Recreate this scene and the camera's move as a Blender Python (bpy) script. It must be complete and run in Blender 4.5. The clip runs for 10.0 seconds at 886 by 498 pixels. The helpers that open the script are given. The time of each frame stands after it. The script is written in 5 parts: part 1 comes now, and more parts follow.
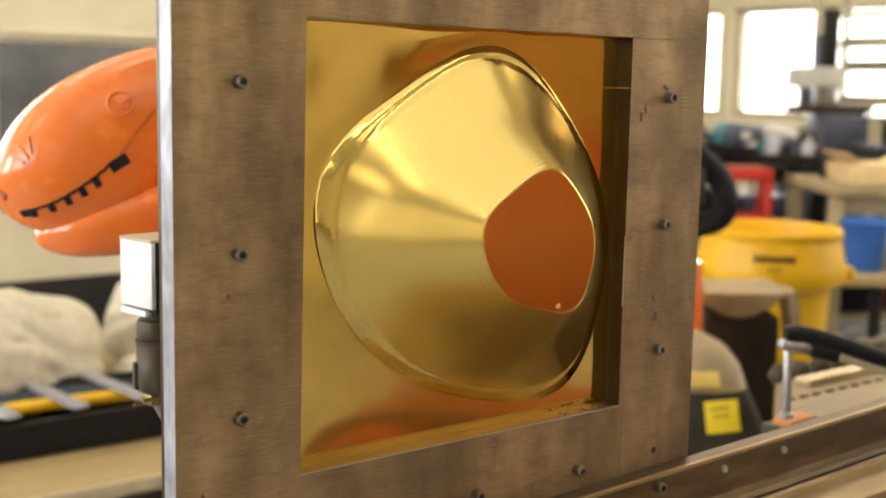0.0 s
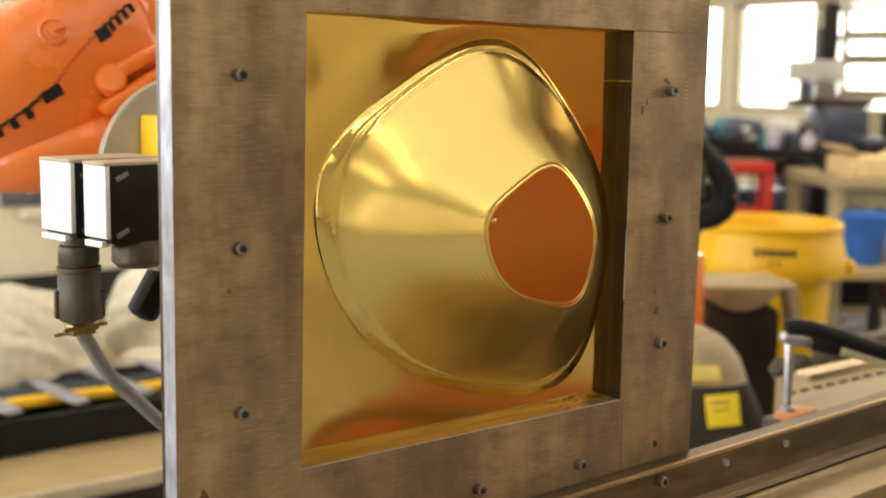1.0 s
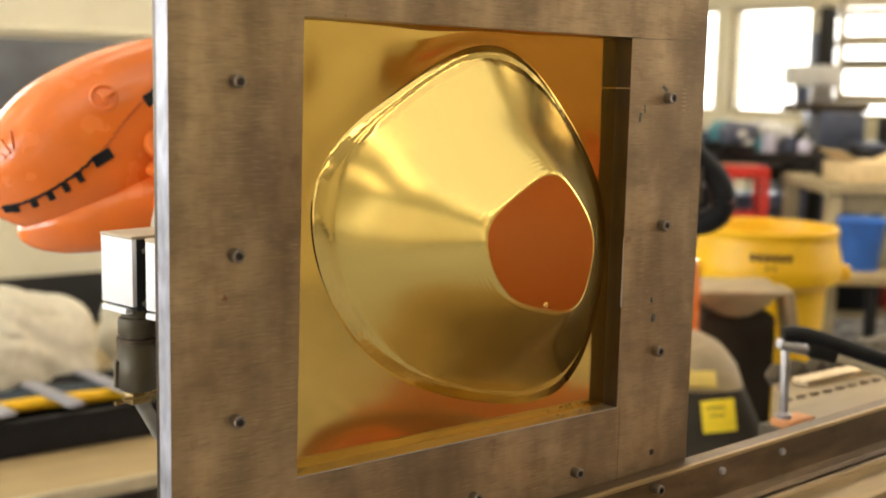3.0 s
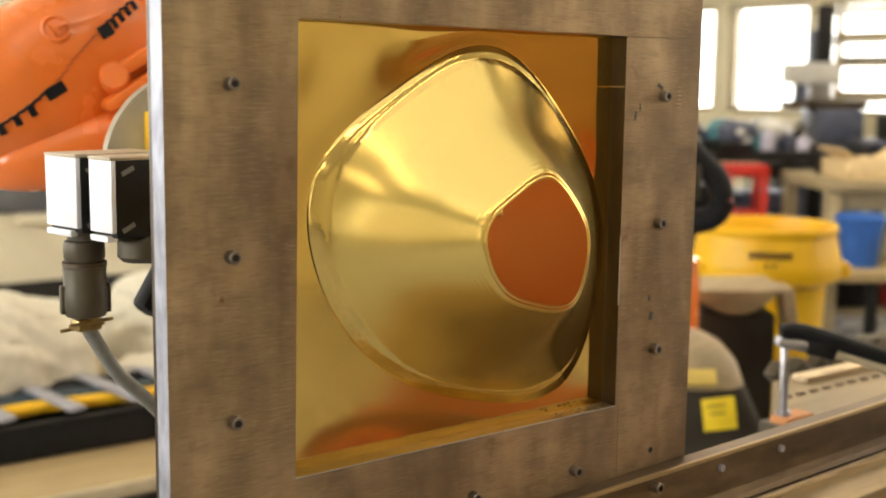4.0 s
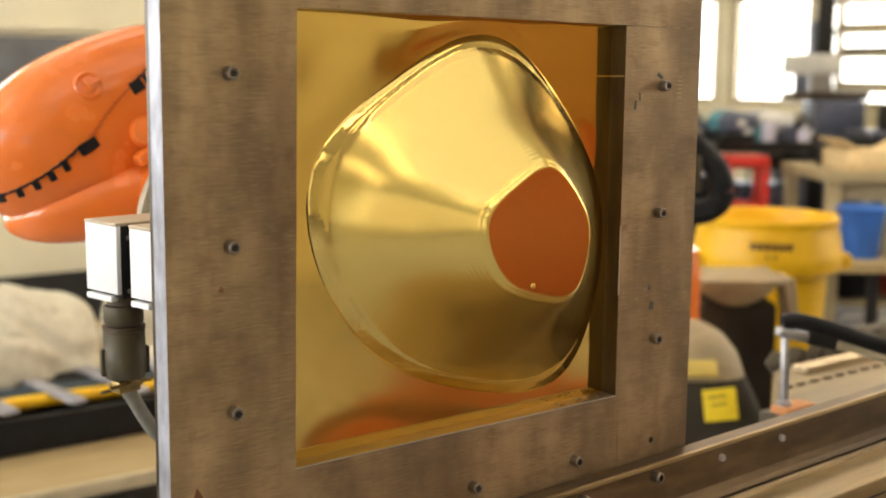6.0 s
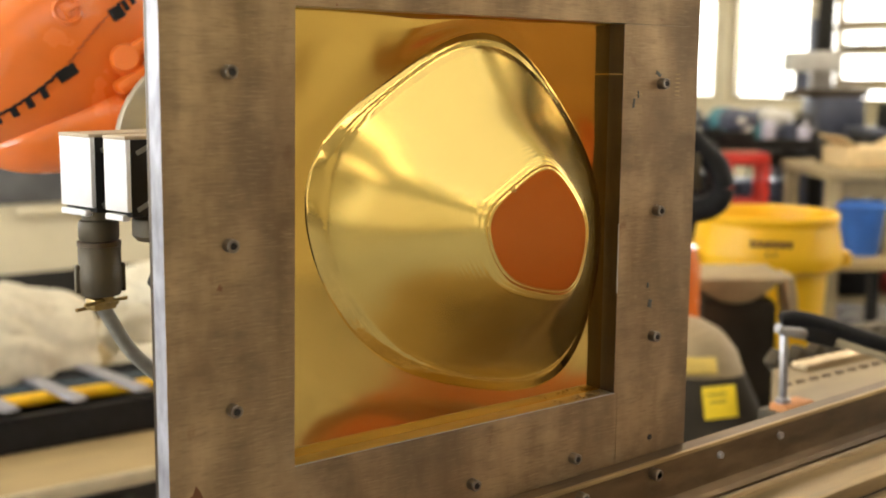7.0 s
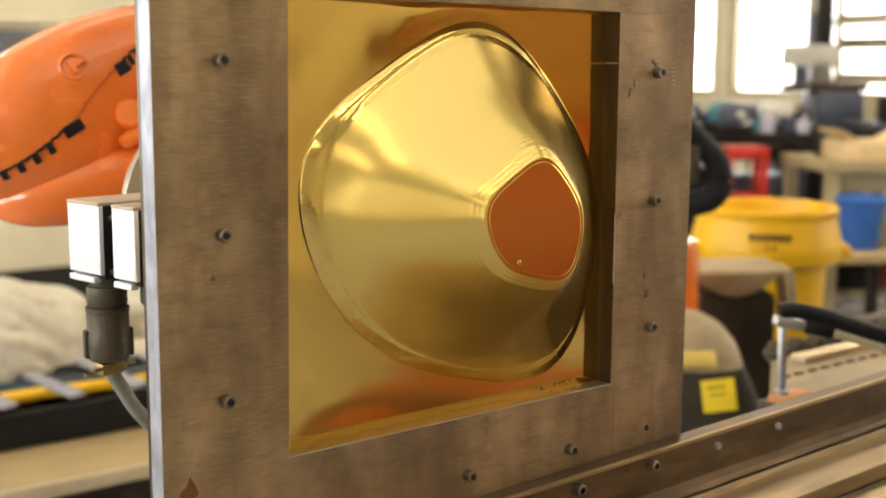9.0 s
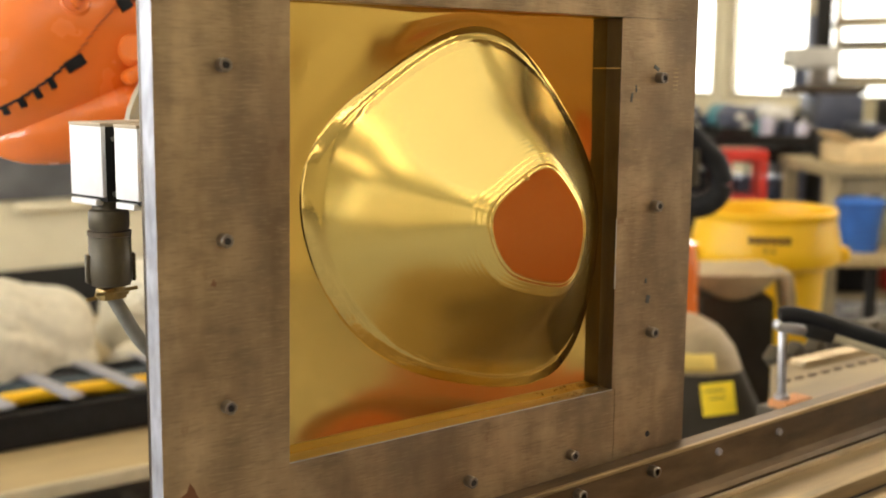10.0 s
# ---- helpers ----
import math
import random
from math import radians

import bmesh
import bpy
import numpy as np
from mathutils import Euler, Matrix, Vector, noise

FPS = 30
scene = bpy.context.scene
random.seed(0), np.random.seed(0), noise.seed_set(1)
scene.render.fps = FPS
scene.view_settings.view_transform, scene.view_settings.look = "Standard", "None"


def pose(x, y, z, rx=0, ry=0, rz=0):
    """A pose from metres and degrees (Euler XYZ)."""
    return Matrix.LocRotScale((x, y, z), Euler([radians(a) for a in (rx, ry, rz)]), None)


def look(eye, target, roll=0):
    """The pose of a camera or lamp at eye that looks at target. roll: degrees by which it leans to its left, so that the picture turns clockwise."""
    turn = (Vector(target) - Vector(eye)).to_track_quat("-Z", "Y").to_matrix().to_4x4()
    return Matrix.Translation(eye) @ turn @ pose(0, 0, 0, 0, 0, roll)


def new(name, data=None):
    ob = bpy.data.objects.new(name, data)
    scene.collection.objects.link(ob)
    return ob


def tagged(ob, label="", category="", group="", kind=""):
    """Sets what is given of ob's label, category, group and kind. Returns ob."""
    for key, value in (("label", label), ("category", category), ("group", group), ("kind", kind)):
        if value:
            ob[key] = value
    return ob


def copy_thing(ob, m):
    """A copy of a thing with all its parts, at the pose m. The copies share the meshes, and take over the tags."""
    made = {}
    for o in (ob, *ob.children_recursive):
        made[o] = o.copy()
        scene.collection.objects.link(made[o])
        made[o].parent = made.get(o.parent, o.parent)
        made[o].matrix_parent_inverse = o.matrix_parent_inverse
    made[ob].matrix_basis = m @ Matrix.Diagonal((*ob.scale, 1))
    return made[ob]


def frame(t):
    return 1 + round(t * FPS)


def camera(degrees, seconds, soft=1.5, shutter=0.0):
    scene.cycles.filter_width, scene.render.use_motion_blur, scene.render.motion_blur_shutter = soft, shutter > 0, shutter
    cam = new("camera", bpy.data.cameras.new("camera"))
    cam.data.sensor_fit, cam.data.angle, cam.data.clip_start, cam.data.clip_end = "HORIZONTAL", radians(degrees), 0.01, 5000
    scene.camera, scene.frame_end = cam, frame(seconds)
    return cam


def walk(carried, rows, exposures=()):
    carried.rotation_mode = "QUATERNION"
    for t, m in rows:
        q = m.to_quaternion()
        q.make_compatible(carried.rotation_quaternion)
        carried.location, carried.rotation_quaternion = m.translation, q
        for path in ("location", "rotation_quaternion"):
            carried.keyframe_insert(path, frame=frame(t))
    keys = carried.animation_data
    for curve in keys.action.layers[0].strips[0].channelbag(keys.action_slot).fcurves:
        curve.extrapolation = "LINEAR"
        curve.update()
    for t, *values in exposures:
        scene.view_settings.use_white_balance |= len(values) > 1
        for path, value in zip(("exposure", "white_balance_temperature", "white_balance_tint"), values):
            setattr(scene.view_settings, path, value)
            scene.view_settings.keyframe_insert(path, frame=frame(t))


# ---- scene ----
import itertools

cam = camera(40.2, 10.0, soft=1.6)
cam.data.dof.use_dof = True
cam.data.dof.focus_distance = 1.18
cam.data.dof.aperture_fstop = 4.6
PATH = [
    (0, (-0.743, -0.917, 0.148), (0.455, 0.662, -0.122), 1.1),
    (0.5, (-0.742, -0.918, 0.147), (0.455, 0.661, -0.128), 1.0),
    (1, (-0.742, -0.914, 0.147), (0.455, 0.663, -0.132), 1.0),
    (1.5, (-0.74, -0.913, 0.148), (0.458, 0.664, -0.132), 1.0),
    (2, (-0.738, -0.909, 0.149), (0.463, 0.665, -0.132), 1.1),
    (2.5, (-0.74, -0.909, 0.151), (0.463, 0.664, -0.126), 1.4),
    (4, (-0.738, -0.913, 0.15), (0.465, 0.662, -0.123), 0.7),
    (4.5, (-0.736, -0.917, 0.149), (0.467, 0.657, -0.127), 0.6),
    (5, (-0.738, -0.915, 0.148), (0.465, 0.659, -0.133), 0.8),
    (5.5, (-0.737, -0.913, 0.147), (0.464, 0.661, -0.136), 0.6),
    (7, (-0.736, -0.916, 0.148), (0.463, 0.658, -0.141), 0.5),
    (7.5, (-0.736, -0.919, 0.147), (0.46, 0.658, -0.142), 0.2),
    (8, (-0.734, -0.919, 0.146), (0.462, 0.658, -0.146), 0.3),
    (8.5, (-0.732, -0.918, 0.143), (0.465, 0.658, -0.149), 0.3),
    (9, (-0.729, -0.915, 0.141), (0.47, 0.659, -0.154), 0.3),
    (9.5, (-0.73, -0.91, 0.143), (0.47, 0.662, -0.152), 0.5),
    (10, (-0.729, -0.91, 0.145), (0.472, 0.662, -0.149), 0.5),
]
walk(cam, [(t, look(eye, target, roll)) for t, eye, target, roll in PATH], exposures=[(0, 0.0, 7250, 12), (10, 0.0, 7250, 12)])

# ---- daylight, lamps, exposure ----
world = bpy.data.worlds.new("world")
scene.world = world
world.use_nodes = True
sky = world.node_tree.nodes.new("ShaderNodeTexSky")
sky.sky_type, sky.sun_disc = "NISHITA", False
sky.sun_elevation, sky.sun_rotation = radians(38), radians(-70)
world.node_tree.links.new(sky.outputs[0], world.node_tree.nodes["Background"].inputs[0])
world.node_tree.nodes["Background"].inputs[1].default_value = 0.12


def area(name, m, w, h, watts, color):
    data = bpy.data.lights.new(name, "AREA")
    data.shape, data.size, data.size_y, data.energy, data.color = "RECTANGLE", w, h, watts, color
    ob = new(name, data)
    ob.matrix_world = m
    return ob


FLOOR = -1.2
COOL, WARM = (0.8, 0.89, 1.0), (1.0, 0.9, 0.74)
# windows of the west wall, the east wall and the south wall
for wy, wz, wide, tall, watts in ((0.3, 0.75, 2.2, 1.4, 85), (3.1, 0.75, 2.0, 1.4, 80)):
    area("window_light", look((-4.36, wy, wz), (0, wy, wz - 0.15)), wide, tall, watts, COOL)
area("window_light", look((6.97, 4.9, 0.36), (0, 4.9, 0.2)), 2.6, 0.7, 42, COOL)
# lamp of the unseen east glazing, added to brighten the cone's right face
area("window_light", look((6.97, -1.2, 1.15), (0, -1.2, 0.9)), 5.8, 1.9, 24, (1.0, 0.95, 0.88))
area("window_light", look((-1.4, 4.55, 0.55), (-1.4, 0, 0.4)), 3.4, 1.5, 28, COOL)
# fluorescent fittings under the ceiling
FITTINGS = [(x, y) for x in (-2.4, 0.4, 3.2, 5.6) for y in (-3.3, -0.9, 1.7, 4.1) if not (x < 1 and y == -0.9)]
for fx, fy in FITTINGS:
    area("tube_light", look((fx, fy, 2.28), (fx, fy + 0.001, 0)), 1.3, 0.5, (6 if fx < 2 else 9) if fy < 0 else (44 if fy < 2 and fx < 4 else 18) if fx > 3 else 5, WARM)


# rooflight over the work cell
SKYLIGHT = (-1.95, 1.95, -1.6, -0.15)
area("rooflight_lamp", look((0, -0.875, 2.56), (0, -0.874, 0)), 3.8, 1.35, 18, (1.0, 0.93, 0.78))
area("batten_light", look((-0.5, -1.72, 2.36), (-0.5, -1.719, 0)), 3.4, 0.12, 11, WARM)


# ---- materials ----
def mat(name, color, rough=0.6, metal=0.0, vary=0.25, scale=30.0, stretch=(1, 1, 1), bump=0.1, fine=400.0, second=None,
        stain=4.0, mix=0.35, coat=0.0, random_tone=0.0, rough_vary=0.12, spec=0.5):
    m = bpy.data.materials.new(name)
    m.use_nodes = True
    nt = m.node_tree
    n, l = nt.nodes, nt.links
    b = n["Principled BSDF"]
    b.inputs["Metallic"].default_value = metal
    b.inputs["Coat Weight"].default_value = coat
    b.inputs["Specular IOR Level"].default_value = spec
    tc = n.new("ShaderNodeTexCoord")
    mp = n.new("ShaderNodeMapping")
    mp.inputs["Scale"].default_value = stretch
    l.new(tc.outputs["Object"], mp.inputs[0])

    def tex(s, detail):
        t = n.new("ShaderNodeTexNoise")
        t.inputs["Scale"].default_value, t.inputs["Detail"].default_value = s, detail
        l.new(mp.outputs[0], t.inputs[0])
        return t.outputs[0]

    grain, big, small = tex(scale, 5), tex(stain, 4), tex(fine, 2)
    second = second or tuple(c * 0.55 for c in color)
    r1 = n.new("ShaderNodeMapRange")
    r1.inputs[1].default_value, r1.inputs[2].default_value = 0.42, 0.68
    r1.inputs[4].default_value = mix
    l.new(big, r1.inputs[0])
    mx = n.new("ShaderNodeMix")
    mx.data_type = "RGBA"
    mx.inputs[6].default_value, mx.inputs[7].default_value = (*color, 1), (*second, 1)
    l.new(r1.outputs[0], mx.inputs[0])
    hs = n.new("ShaderNodeHueSaturation")
    r2 = n.new("ShaderNodeMapRange")
    r2.inputs[1].default_value, r2.inputs[2].default_value = 0.3, 0.7
    r2.inputs[3].default_value, r2.inputs[4].default_value = 1 - vary, 1 + vary
    l.new(grain, r2.inputs[0])
    value = r2.outputs[0]
    if random_tone:
        oi = n.new("ShaderNodeObjectInfo")
        ma = n.new("ShaderNodeMath")
        ma.operation = "MULTIPLY_ADD"
        ma.inputs[1].default_value, ma.inputs[2].default_value = random_tone, -random_tone / 2
        l.new(oi.outputs["Random"], ma.inputs[0])
        ad = n.new("ShaderNodeMath")
        l.new(ma.outputs[0], ad.inputs[0])
        l.new(value, ad.inputs[1])
        value = ad.outputs[0]
    l.new(value, hs.inputs["Value"])
    l.new(mx.outputs[2], hs.inputs["Color"])
    l.new(hs.outputs[0], b.inputs["Base Color"])
    r3 = n.new("ShaderNodeMapRange")
    r3.inputs[3].default_value, r3.inputs[4].default_value = max(rough - rough_vary, 0.02), min(rough + rough_vary, 1)
    l.new(grain, r3.inputs[0])
    l.new(r3.outputs[0], b.inputs["Roughness"])
    if bump:
        bp = n.new("ShaderNodeBump")
        bp.inputs["Strength"].default_value, bp.inputs["Distance"].default_value = bump, 0.002
        l.new(small, bp.inputs["Height"])
        l.new(bp.outputs[0], b.inputs["Normal"])
    return m


def glow(name, color, strength):
    m = bpy.data.materials.new(name)
    m.use_nodes = True
    b = m.node_tree.nodes["Principled BSDF"]
    b.inputs["Base Color"].default_value = (*color, 1)
    b.inputs["Emission Color"].default_value = (*color, 1)
    b.inputs["Emission Strength"].default_value = strength
    return m


def ground_steel():
    """Brown ground plate: fine level scratches, upright stains, a few rust blots."""
    m = bpy.data.materials.new("ground_steel")
    m.use_nodes = True
    nt = m.node_tree
    n, l = nt.nodes, nt.links
    b = n["Principled BSDF"]
    tc = n.new("ShaderNodeTexCoord")

    def tex(scale, detail, stretch):
        mp = n.new("ShaderNodeMapping")
        mp.inputs["Scale"].default_value = stretch
        t = n.new("ShaderNodeTexNoise")
        t.inputs["Scale"].default_value, t.inputs["Detail"].default_value = scale, detail
        l.new(tc.outputs["Object"], mp.inputs[0])
        l.new(mp.outputs[0], t.inputs[0])
        return t.outputs[0]

    def span(v, lo, hi, a, c):
        r = n.new("ShaderNodeMapRange")
        for k, q in enumerate((lo, hi, a, c)):
            r.inputs[k + 1].default_value = q
        l.new(v, r.inputs[0])
        return r.outputs[0]

    def blend(f, a, c):
        x = n.new("ShaderNodeMix")
        x.data_type = "RGBA"
        l.new(f, x.inputs[0])
        for k, q in ((6, a), (7, c)):
            if isinstance(q, tuple):
                x.inputs[k].default_value = (*q, 1)
            else:
                l.new(q, x.inputs[k])
        return x.outputs[2]

    streak = tex(22, 6, (1, 1, 0.28))
    blot = tex(11, 5, (1, 1, 0.8))
    rust = tex(27, 5, (1, 1, 0.8))
    scratch = tex(85, 5, (0.7, 1, 6))
    hair = tex(90, 3, (0.5, 1, 14))
    dots = tex(75, 2, (1, 1, 1))
    col = blend(span(streak, 0.36, 0.68, 0, 0.8), (0.47, 0.345, 0.205), (0.2, 0.135, 0.075))
    col = blend(span(blot, 0.47, 0.66, 0, 0.8), col, (0.19, 0.13, 0.08))
    col = blend(span(rust, 0.66, 0.76, 0, 0.6), col, (0.19, 0.09, 0.045))
    col = blend(span(scratch, 0.54, 0.72, 0, 0.3), col, (0.56, 0.44, 0.28))
    col = blend(span(scratch, 0.46, 0.32, 0, 0.3), col, (0.15, 0.105, 0.07))
    col = blend(span(hair, 0.62, 0.78, 0, 0.35), col, (0.6, 0.48, 0.33))
    col = blend(span(dots, 0.72, 0.77, 0, 0.7), col, (0.2, 0.075, 0.04))
    col = blend(span(tex(38, 7, (0.7, 1, 1.9)), 0.5, 0.74, 0, 0.4), col, (0.14, 0.095, 0.06))
    col = blend(span(tex(8, 7, (1.6, 1, 0.7)), 0.54, 0.68, 0, 0.55), col, (0.17, 0.105, 0.06))
    col = blend(span(tex(5, 3, (1, 1, 0.5)), 0.5, 0.62, 0, 0.35), col, (0.2, 0.15, 0.1))
    l.new(col, b.inputs["Base Color"])
    b.inputs["Metallic"].default_value = 0.75
    l.new(span(blot, 0.35, 0.7, 0.4, 0.58), b.inputs["Roughness"])
    bp = n.new("ShaderNodeBump")
    bp.inputs["Strength"].default_value, bp.inputs["Distance"].default_value = 0.3, 0.001
    l.new(scratch, bp.inputs["Height"])
    l.new(bp.outputs[0], b.inputs["Normal"])
    return m


STEEL = ground_steel()
# plate's left edge: bluish window light is put into this paler colour
STEEL_EDGE = mat("daylit_steel_edge", (0.4, 0.41, 0.47), 0.55, 0.8, 0.35, 60, (1, 1, 0.5), 0.2, 300)
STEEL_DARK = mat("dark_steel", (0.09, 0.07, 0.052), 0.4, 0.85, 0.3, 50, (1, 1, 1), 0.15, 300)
# worn ledge steel, with the brass sheet's golden reflection put into its colour
LEDGE = mat("brass_lit_worn_ledge", (0.42, 0.32, 0.17), 0.36, 1.0, 0.25, 40, (0.15, 1, 1), 0.1, 300, (0.4, 0.27, 0.11), 14, 0.7)
STILE_INNER = mat("dark_inner_face", (0.085, 0.06, 0.04), 0.38, 0.85, 0.35, 30, (1, 1, 0.3), 0.2, 300, (0.06, 0.045, 0.032), 12, 0.7)
SPECK = mat("blue_green_paint", (0.085, 0.09, 0.08), 0.6, 0.0, 0.3, 200)
SCREW = mat("screw_steel", (0.27, 0.235, 0.2), 0.32, 1.0, 0.2, 200, (1, 1, 1), 0.1, 800)
# black that paints the dark inside sockets, holes and the bed groove
BLACK_HOLE = mat("hole_shade_black", (0.02, 0.018, 0.016), 0.7, 0.2, 0.2, 100)
BRASS = mat("brass_sheet", (0.80, 0.55, 0.165), 0.09, 1.0, 0.03, 14, (1, 1, 1), 0.0, 26, mix=0.0, rough_vary=0.04)
BRASS_LIP = mat("rolled_brass_lip", (0.78, 0.56, 0.18), 0.13, 1.0, 0.05, 40, (1, 1, 1), 0.3, 55, mix=0.0, rough_vary=0.05)
BRASS_CAP = mat("brass_cap", (0.80, 0.55, 0.165), 0.11, 1.0, 0.0, 14, (1, 1, 1), 0.0, mix=0.0, rough_vary=0.03)
BRASS_WALL = mat("drawn_brass", (0.82, 0.605, 0.19), 0.225, 1.0, 0.03, 9, (1, 1, 1), 0.012, 260, mix=0.0, rough_vary=0.05)
RAIL = mat("brown_rail_steel", (0.15, 0.1, 0.055), 0.42, 0.75, 0.4, 45, (0.3, 1, 1), 0.2, 300, (0.05, 0.033, 0.02), 11, 0.85)
BEAM = mat("beam_paint", (0.33, 0.25, 0.14), 0.55, 0.0, 0.2, 30, (0.3, 1, 1), 0.1, 200, (0.22, 0.16, 0.085), 5, 0.6)
RAIL_TAN = mat("tan_worn_steel", (0.38, 0.275, 0.14), 0.45, 0.5, 0.38, 45, (0.12, 1, 1), 0.2, 300, (0.17, 0.115, 0.055), 12, 0.8)
RAIL_EDGE = mat("bright_rail_edge", (0.52, 0.41, 0.26), 0.4, 0.6, 0.4, 60, (0.15, 1, 1), 0.1, 300)
ORANGE = mat("orange_enamel", (0.8, 0.185, 0.03), 0.24, 0.0, 0.06, 20, (1, 1, 1), 0.02, 250, (0.72, 0.15, 0.02), 5, 0.4, 0.3)
# darkened copy of the robot's orange: shade of seam and slot as colour
SEAM = mat("shadowed_orange_seam", (0.4, 0.07, 0.012), 0.5, 0.0, 0.1, 12)
RUST = mat("dark_rust_enamel", (0.15, 0.055, 0.018), 0.5, 0.0, 0.1, 12)
OCHRE = mat("brown_enamel", (0.36, 0.185, 0.055), 0.5, 0.0, 0.1, 12)
# front robot's orange, darkened in the colour to stand for weaker light
DIM_ORANGE = mat("dimmed_orange_enamel", (0.30, 0.066, 0.014), 0.5, 0.0, 0.1, 12, (1, 1, 1), 0.03, 250, (0.19, 0.045, 0.01), 4, 0.5)
BLACK = mat("black_plastic", (0.012, 0.012, 0.013), 0.58, 0.0, 0.3, 40, (1, 1, 1), 0.1, 400, spec=0.2)
DUSTY = mat("dusty_black_cover", (0.045, 0.037, 0.026), 0.6, 0.0, 0.3, 12, (1, 1, 1), 0.1, 200, (0.02, 0.017, 0.013), 6, 0.6, spec=0.2)
BLACK_METAL = mat("black_anodised", (0.012, 0.011, 0.010), 0.5, 0.0, 0.3, 60, spec=0.25)
WHITE = mat("white_label_plate", (0.82, 0.83, 0.86), 0.4, 0.0, 0.05, 40)
OLIVE = mat("olive_connector", (0.07, 0.056, 0.033), 0.5, 0.3, 0.25, 60, (1, 1, 0.5), 0.1, 300)
BRASS_CLAMP = mat("dull_brass", (0.3, 0.21, 0.085), 0.4, 0.8, 0.25, 90)
GREY_CABLE = mat("grey_cable", (0.19, 0.185, 0.16), 0.55, 0.0, 0.2, 60)
CREAM = mat("cream_paint", (0.72, 0.66, 0.49), 0.6, 0.0, 0.05, 6, (1, 1, 1), 0.05, 120, (0.62, 0.56, 0.4), 1.2, 0.4)
CEILING_PAINT = mat("ceiling_paint", (0.78, 0.74, 0.62), 0.8, 0.0, 0.05, 4)
SLATE = mat("dark_grey_panel", (0.085, 0.09, 0.1), 0.35, 0.0, 0.3, 5, (1, 1, 1), 0.04, 120, (0.16, 0.165, 0.175), 2.0, 0.8)
CONCRETE = mat("concrete_floor", (0.36, 0.36, 0.38), 0.26, 0.0, 0.15, 8, (1, 1, 1), 0.15, 150, (0.31, 0.3, 0.3), 1.1, 0.6)
CLOTH = mat("cream_cloth", (0.6, 0.56, 0.45), 0.95, 0.0, 0.1, 25, (1, 1, 1), 0.4, 260, (0.5, 0.44, 0.32), 5, 0.5)
TAN = mat("tan_board", (0.36, 0.265, 0.13), 0.6, 0.0, 0.12, 20, (0.3, 1, 1), 0.1, 200, (0.38, 0.28, 0.14), 3, 0.5)
YELLOW = mat("yellow_plastic", (0.86, 0.5, 0.015), 0.42, 0.0, 0.05, 12, (1, 1, 1), 0.06, 200, (0.8, 0.43, 0.01), 4, 0.4)
YELLOW_LABEL = mat("yellow_sticker", (0.85, 0.62, 0.03), 0.5, 0.0, 0.08, 30)
FADED = mat("faded_yellow", (0.6, 0.43, 0.1), 0.6, 0.0, 0.15, 30)
PRINT = mat("dark_print", (0.09, 0.05, 0.02), 0.6, 0.0, 0.2, 40)
BLUE = mat("blue_plastic", (0.02, 0.13, 0.5), 0.45, 0.0, 0.15, 10)
BLUE_CABLE = mat("blue_grey_cable", (0.02, 0.04, 0.06), 0.5, 0.0, 0.2, 30)
GREEN_CABLE = mat("green_cable", (0.05, 0.35, 0.06), 0.5, 0.0, 0.2, 30)
ZINC = mat("zinc_steel", (0.5, 0.5, 0.53), 0.35, 0.9, 0.15, 60)
RED = mat("red_paint", (0.55, 0.03, 0.02), 0.4, 0.0, 0.15, 15)
TEAL = mat("teal_paint", (0.06, 0.22, 0.26), 0.5, 0.0, 0.2, 12)
MACHINE = mat("machine_grey", (0.07, 0.082, 0.125), 0.45, 0.1, 0.2, 12)
# pale lilac that puts the bench clutter's highlights into the box colour
LILAC = mat("pale_lilac_glint", (0.5, 0.5, 0.62), 0.4, 0.1, 0.15, 20)
LIGHT_GREY = mat("light_grey_paint", (0.6, 0.59, 0.55), 0.5, 0.0, 0.1, 12)
BEIGE = mat("beige_paint", (0.5, 0.43, 0.29), 0.55, 0.0, 0.12, 12, (1, 1, 1), 0.05, 150)
CARDBOARD = mat("cardboard", (0.74, 0.56, 0.31), 0.8, 0.0, 0.12, 20)
PEACH = mat("peach_pad", (0.6, 0.26, 0.1), 0.7, 0.0, 0.15, 40)
PINK = mat("pale_skin_tone_block", (0.62, 0.42, 0.33), 0.5, 0.0, 0.08, 30)
TUBE = glow("lit_tube", (1.0, 0.93, 0.8), 2.5)
FILL_GLOW = glow("fill_glow_board", (1.0, 0.93, 0.82), 0.62)
DAY_SOFT = glow("frosted_daylight", (0.93, 0.97, 1.0), 2.4)
DAY = glow("daylight_beyond_window", (0.93, 0.97, 1.0), 5.0)


# ---- mesh helpers ----
def finish(bm, name, material, smooth=None):
    bmesh.ops.recalc_face_normals(bm, faces=bm.faces)
    me = bpy.data.meshes.new(name)
    if smooth is not None:
        for e in bm.edges:
            e.smooth = len(e.link_faces) == 2 and e.calc_face_angle(0) < radians(smooth)
        for f in bm.faces:
            f.smooth = True
    bm.to_mesh(me)
    bm.free()
    for m in material if isinstance(material, (list, tuple)) else [material]:
        me.materials.append(m)
    return me


def part(name, bm, material, parent=None, label="", smooth=40):
    ob = new(name, finish(bm, name, material, smooth))
    if parent:
        ob.parent = parent
    return tagged(ob, label)


def thing(name, label, category, at=(0, 0, 0), group="", kind=""):
    ob = new(name)
    ob.empty_display_size = 0.05
    ob.location = at
    return tagged(ob, label, category, group, kind)


def B():
    return bmesh.new()


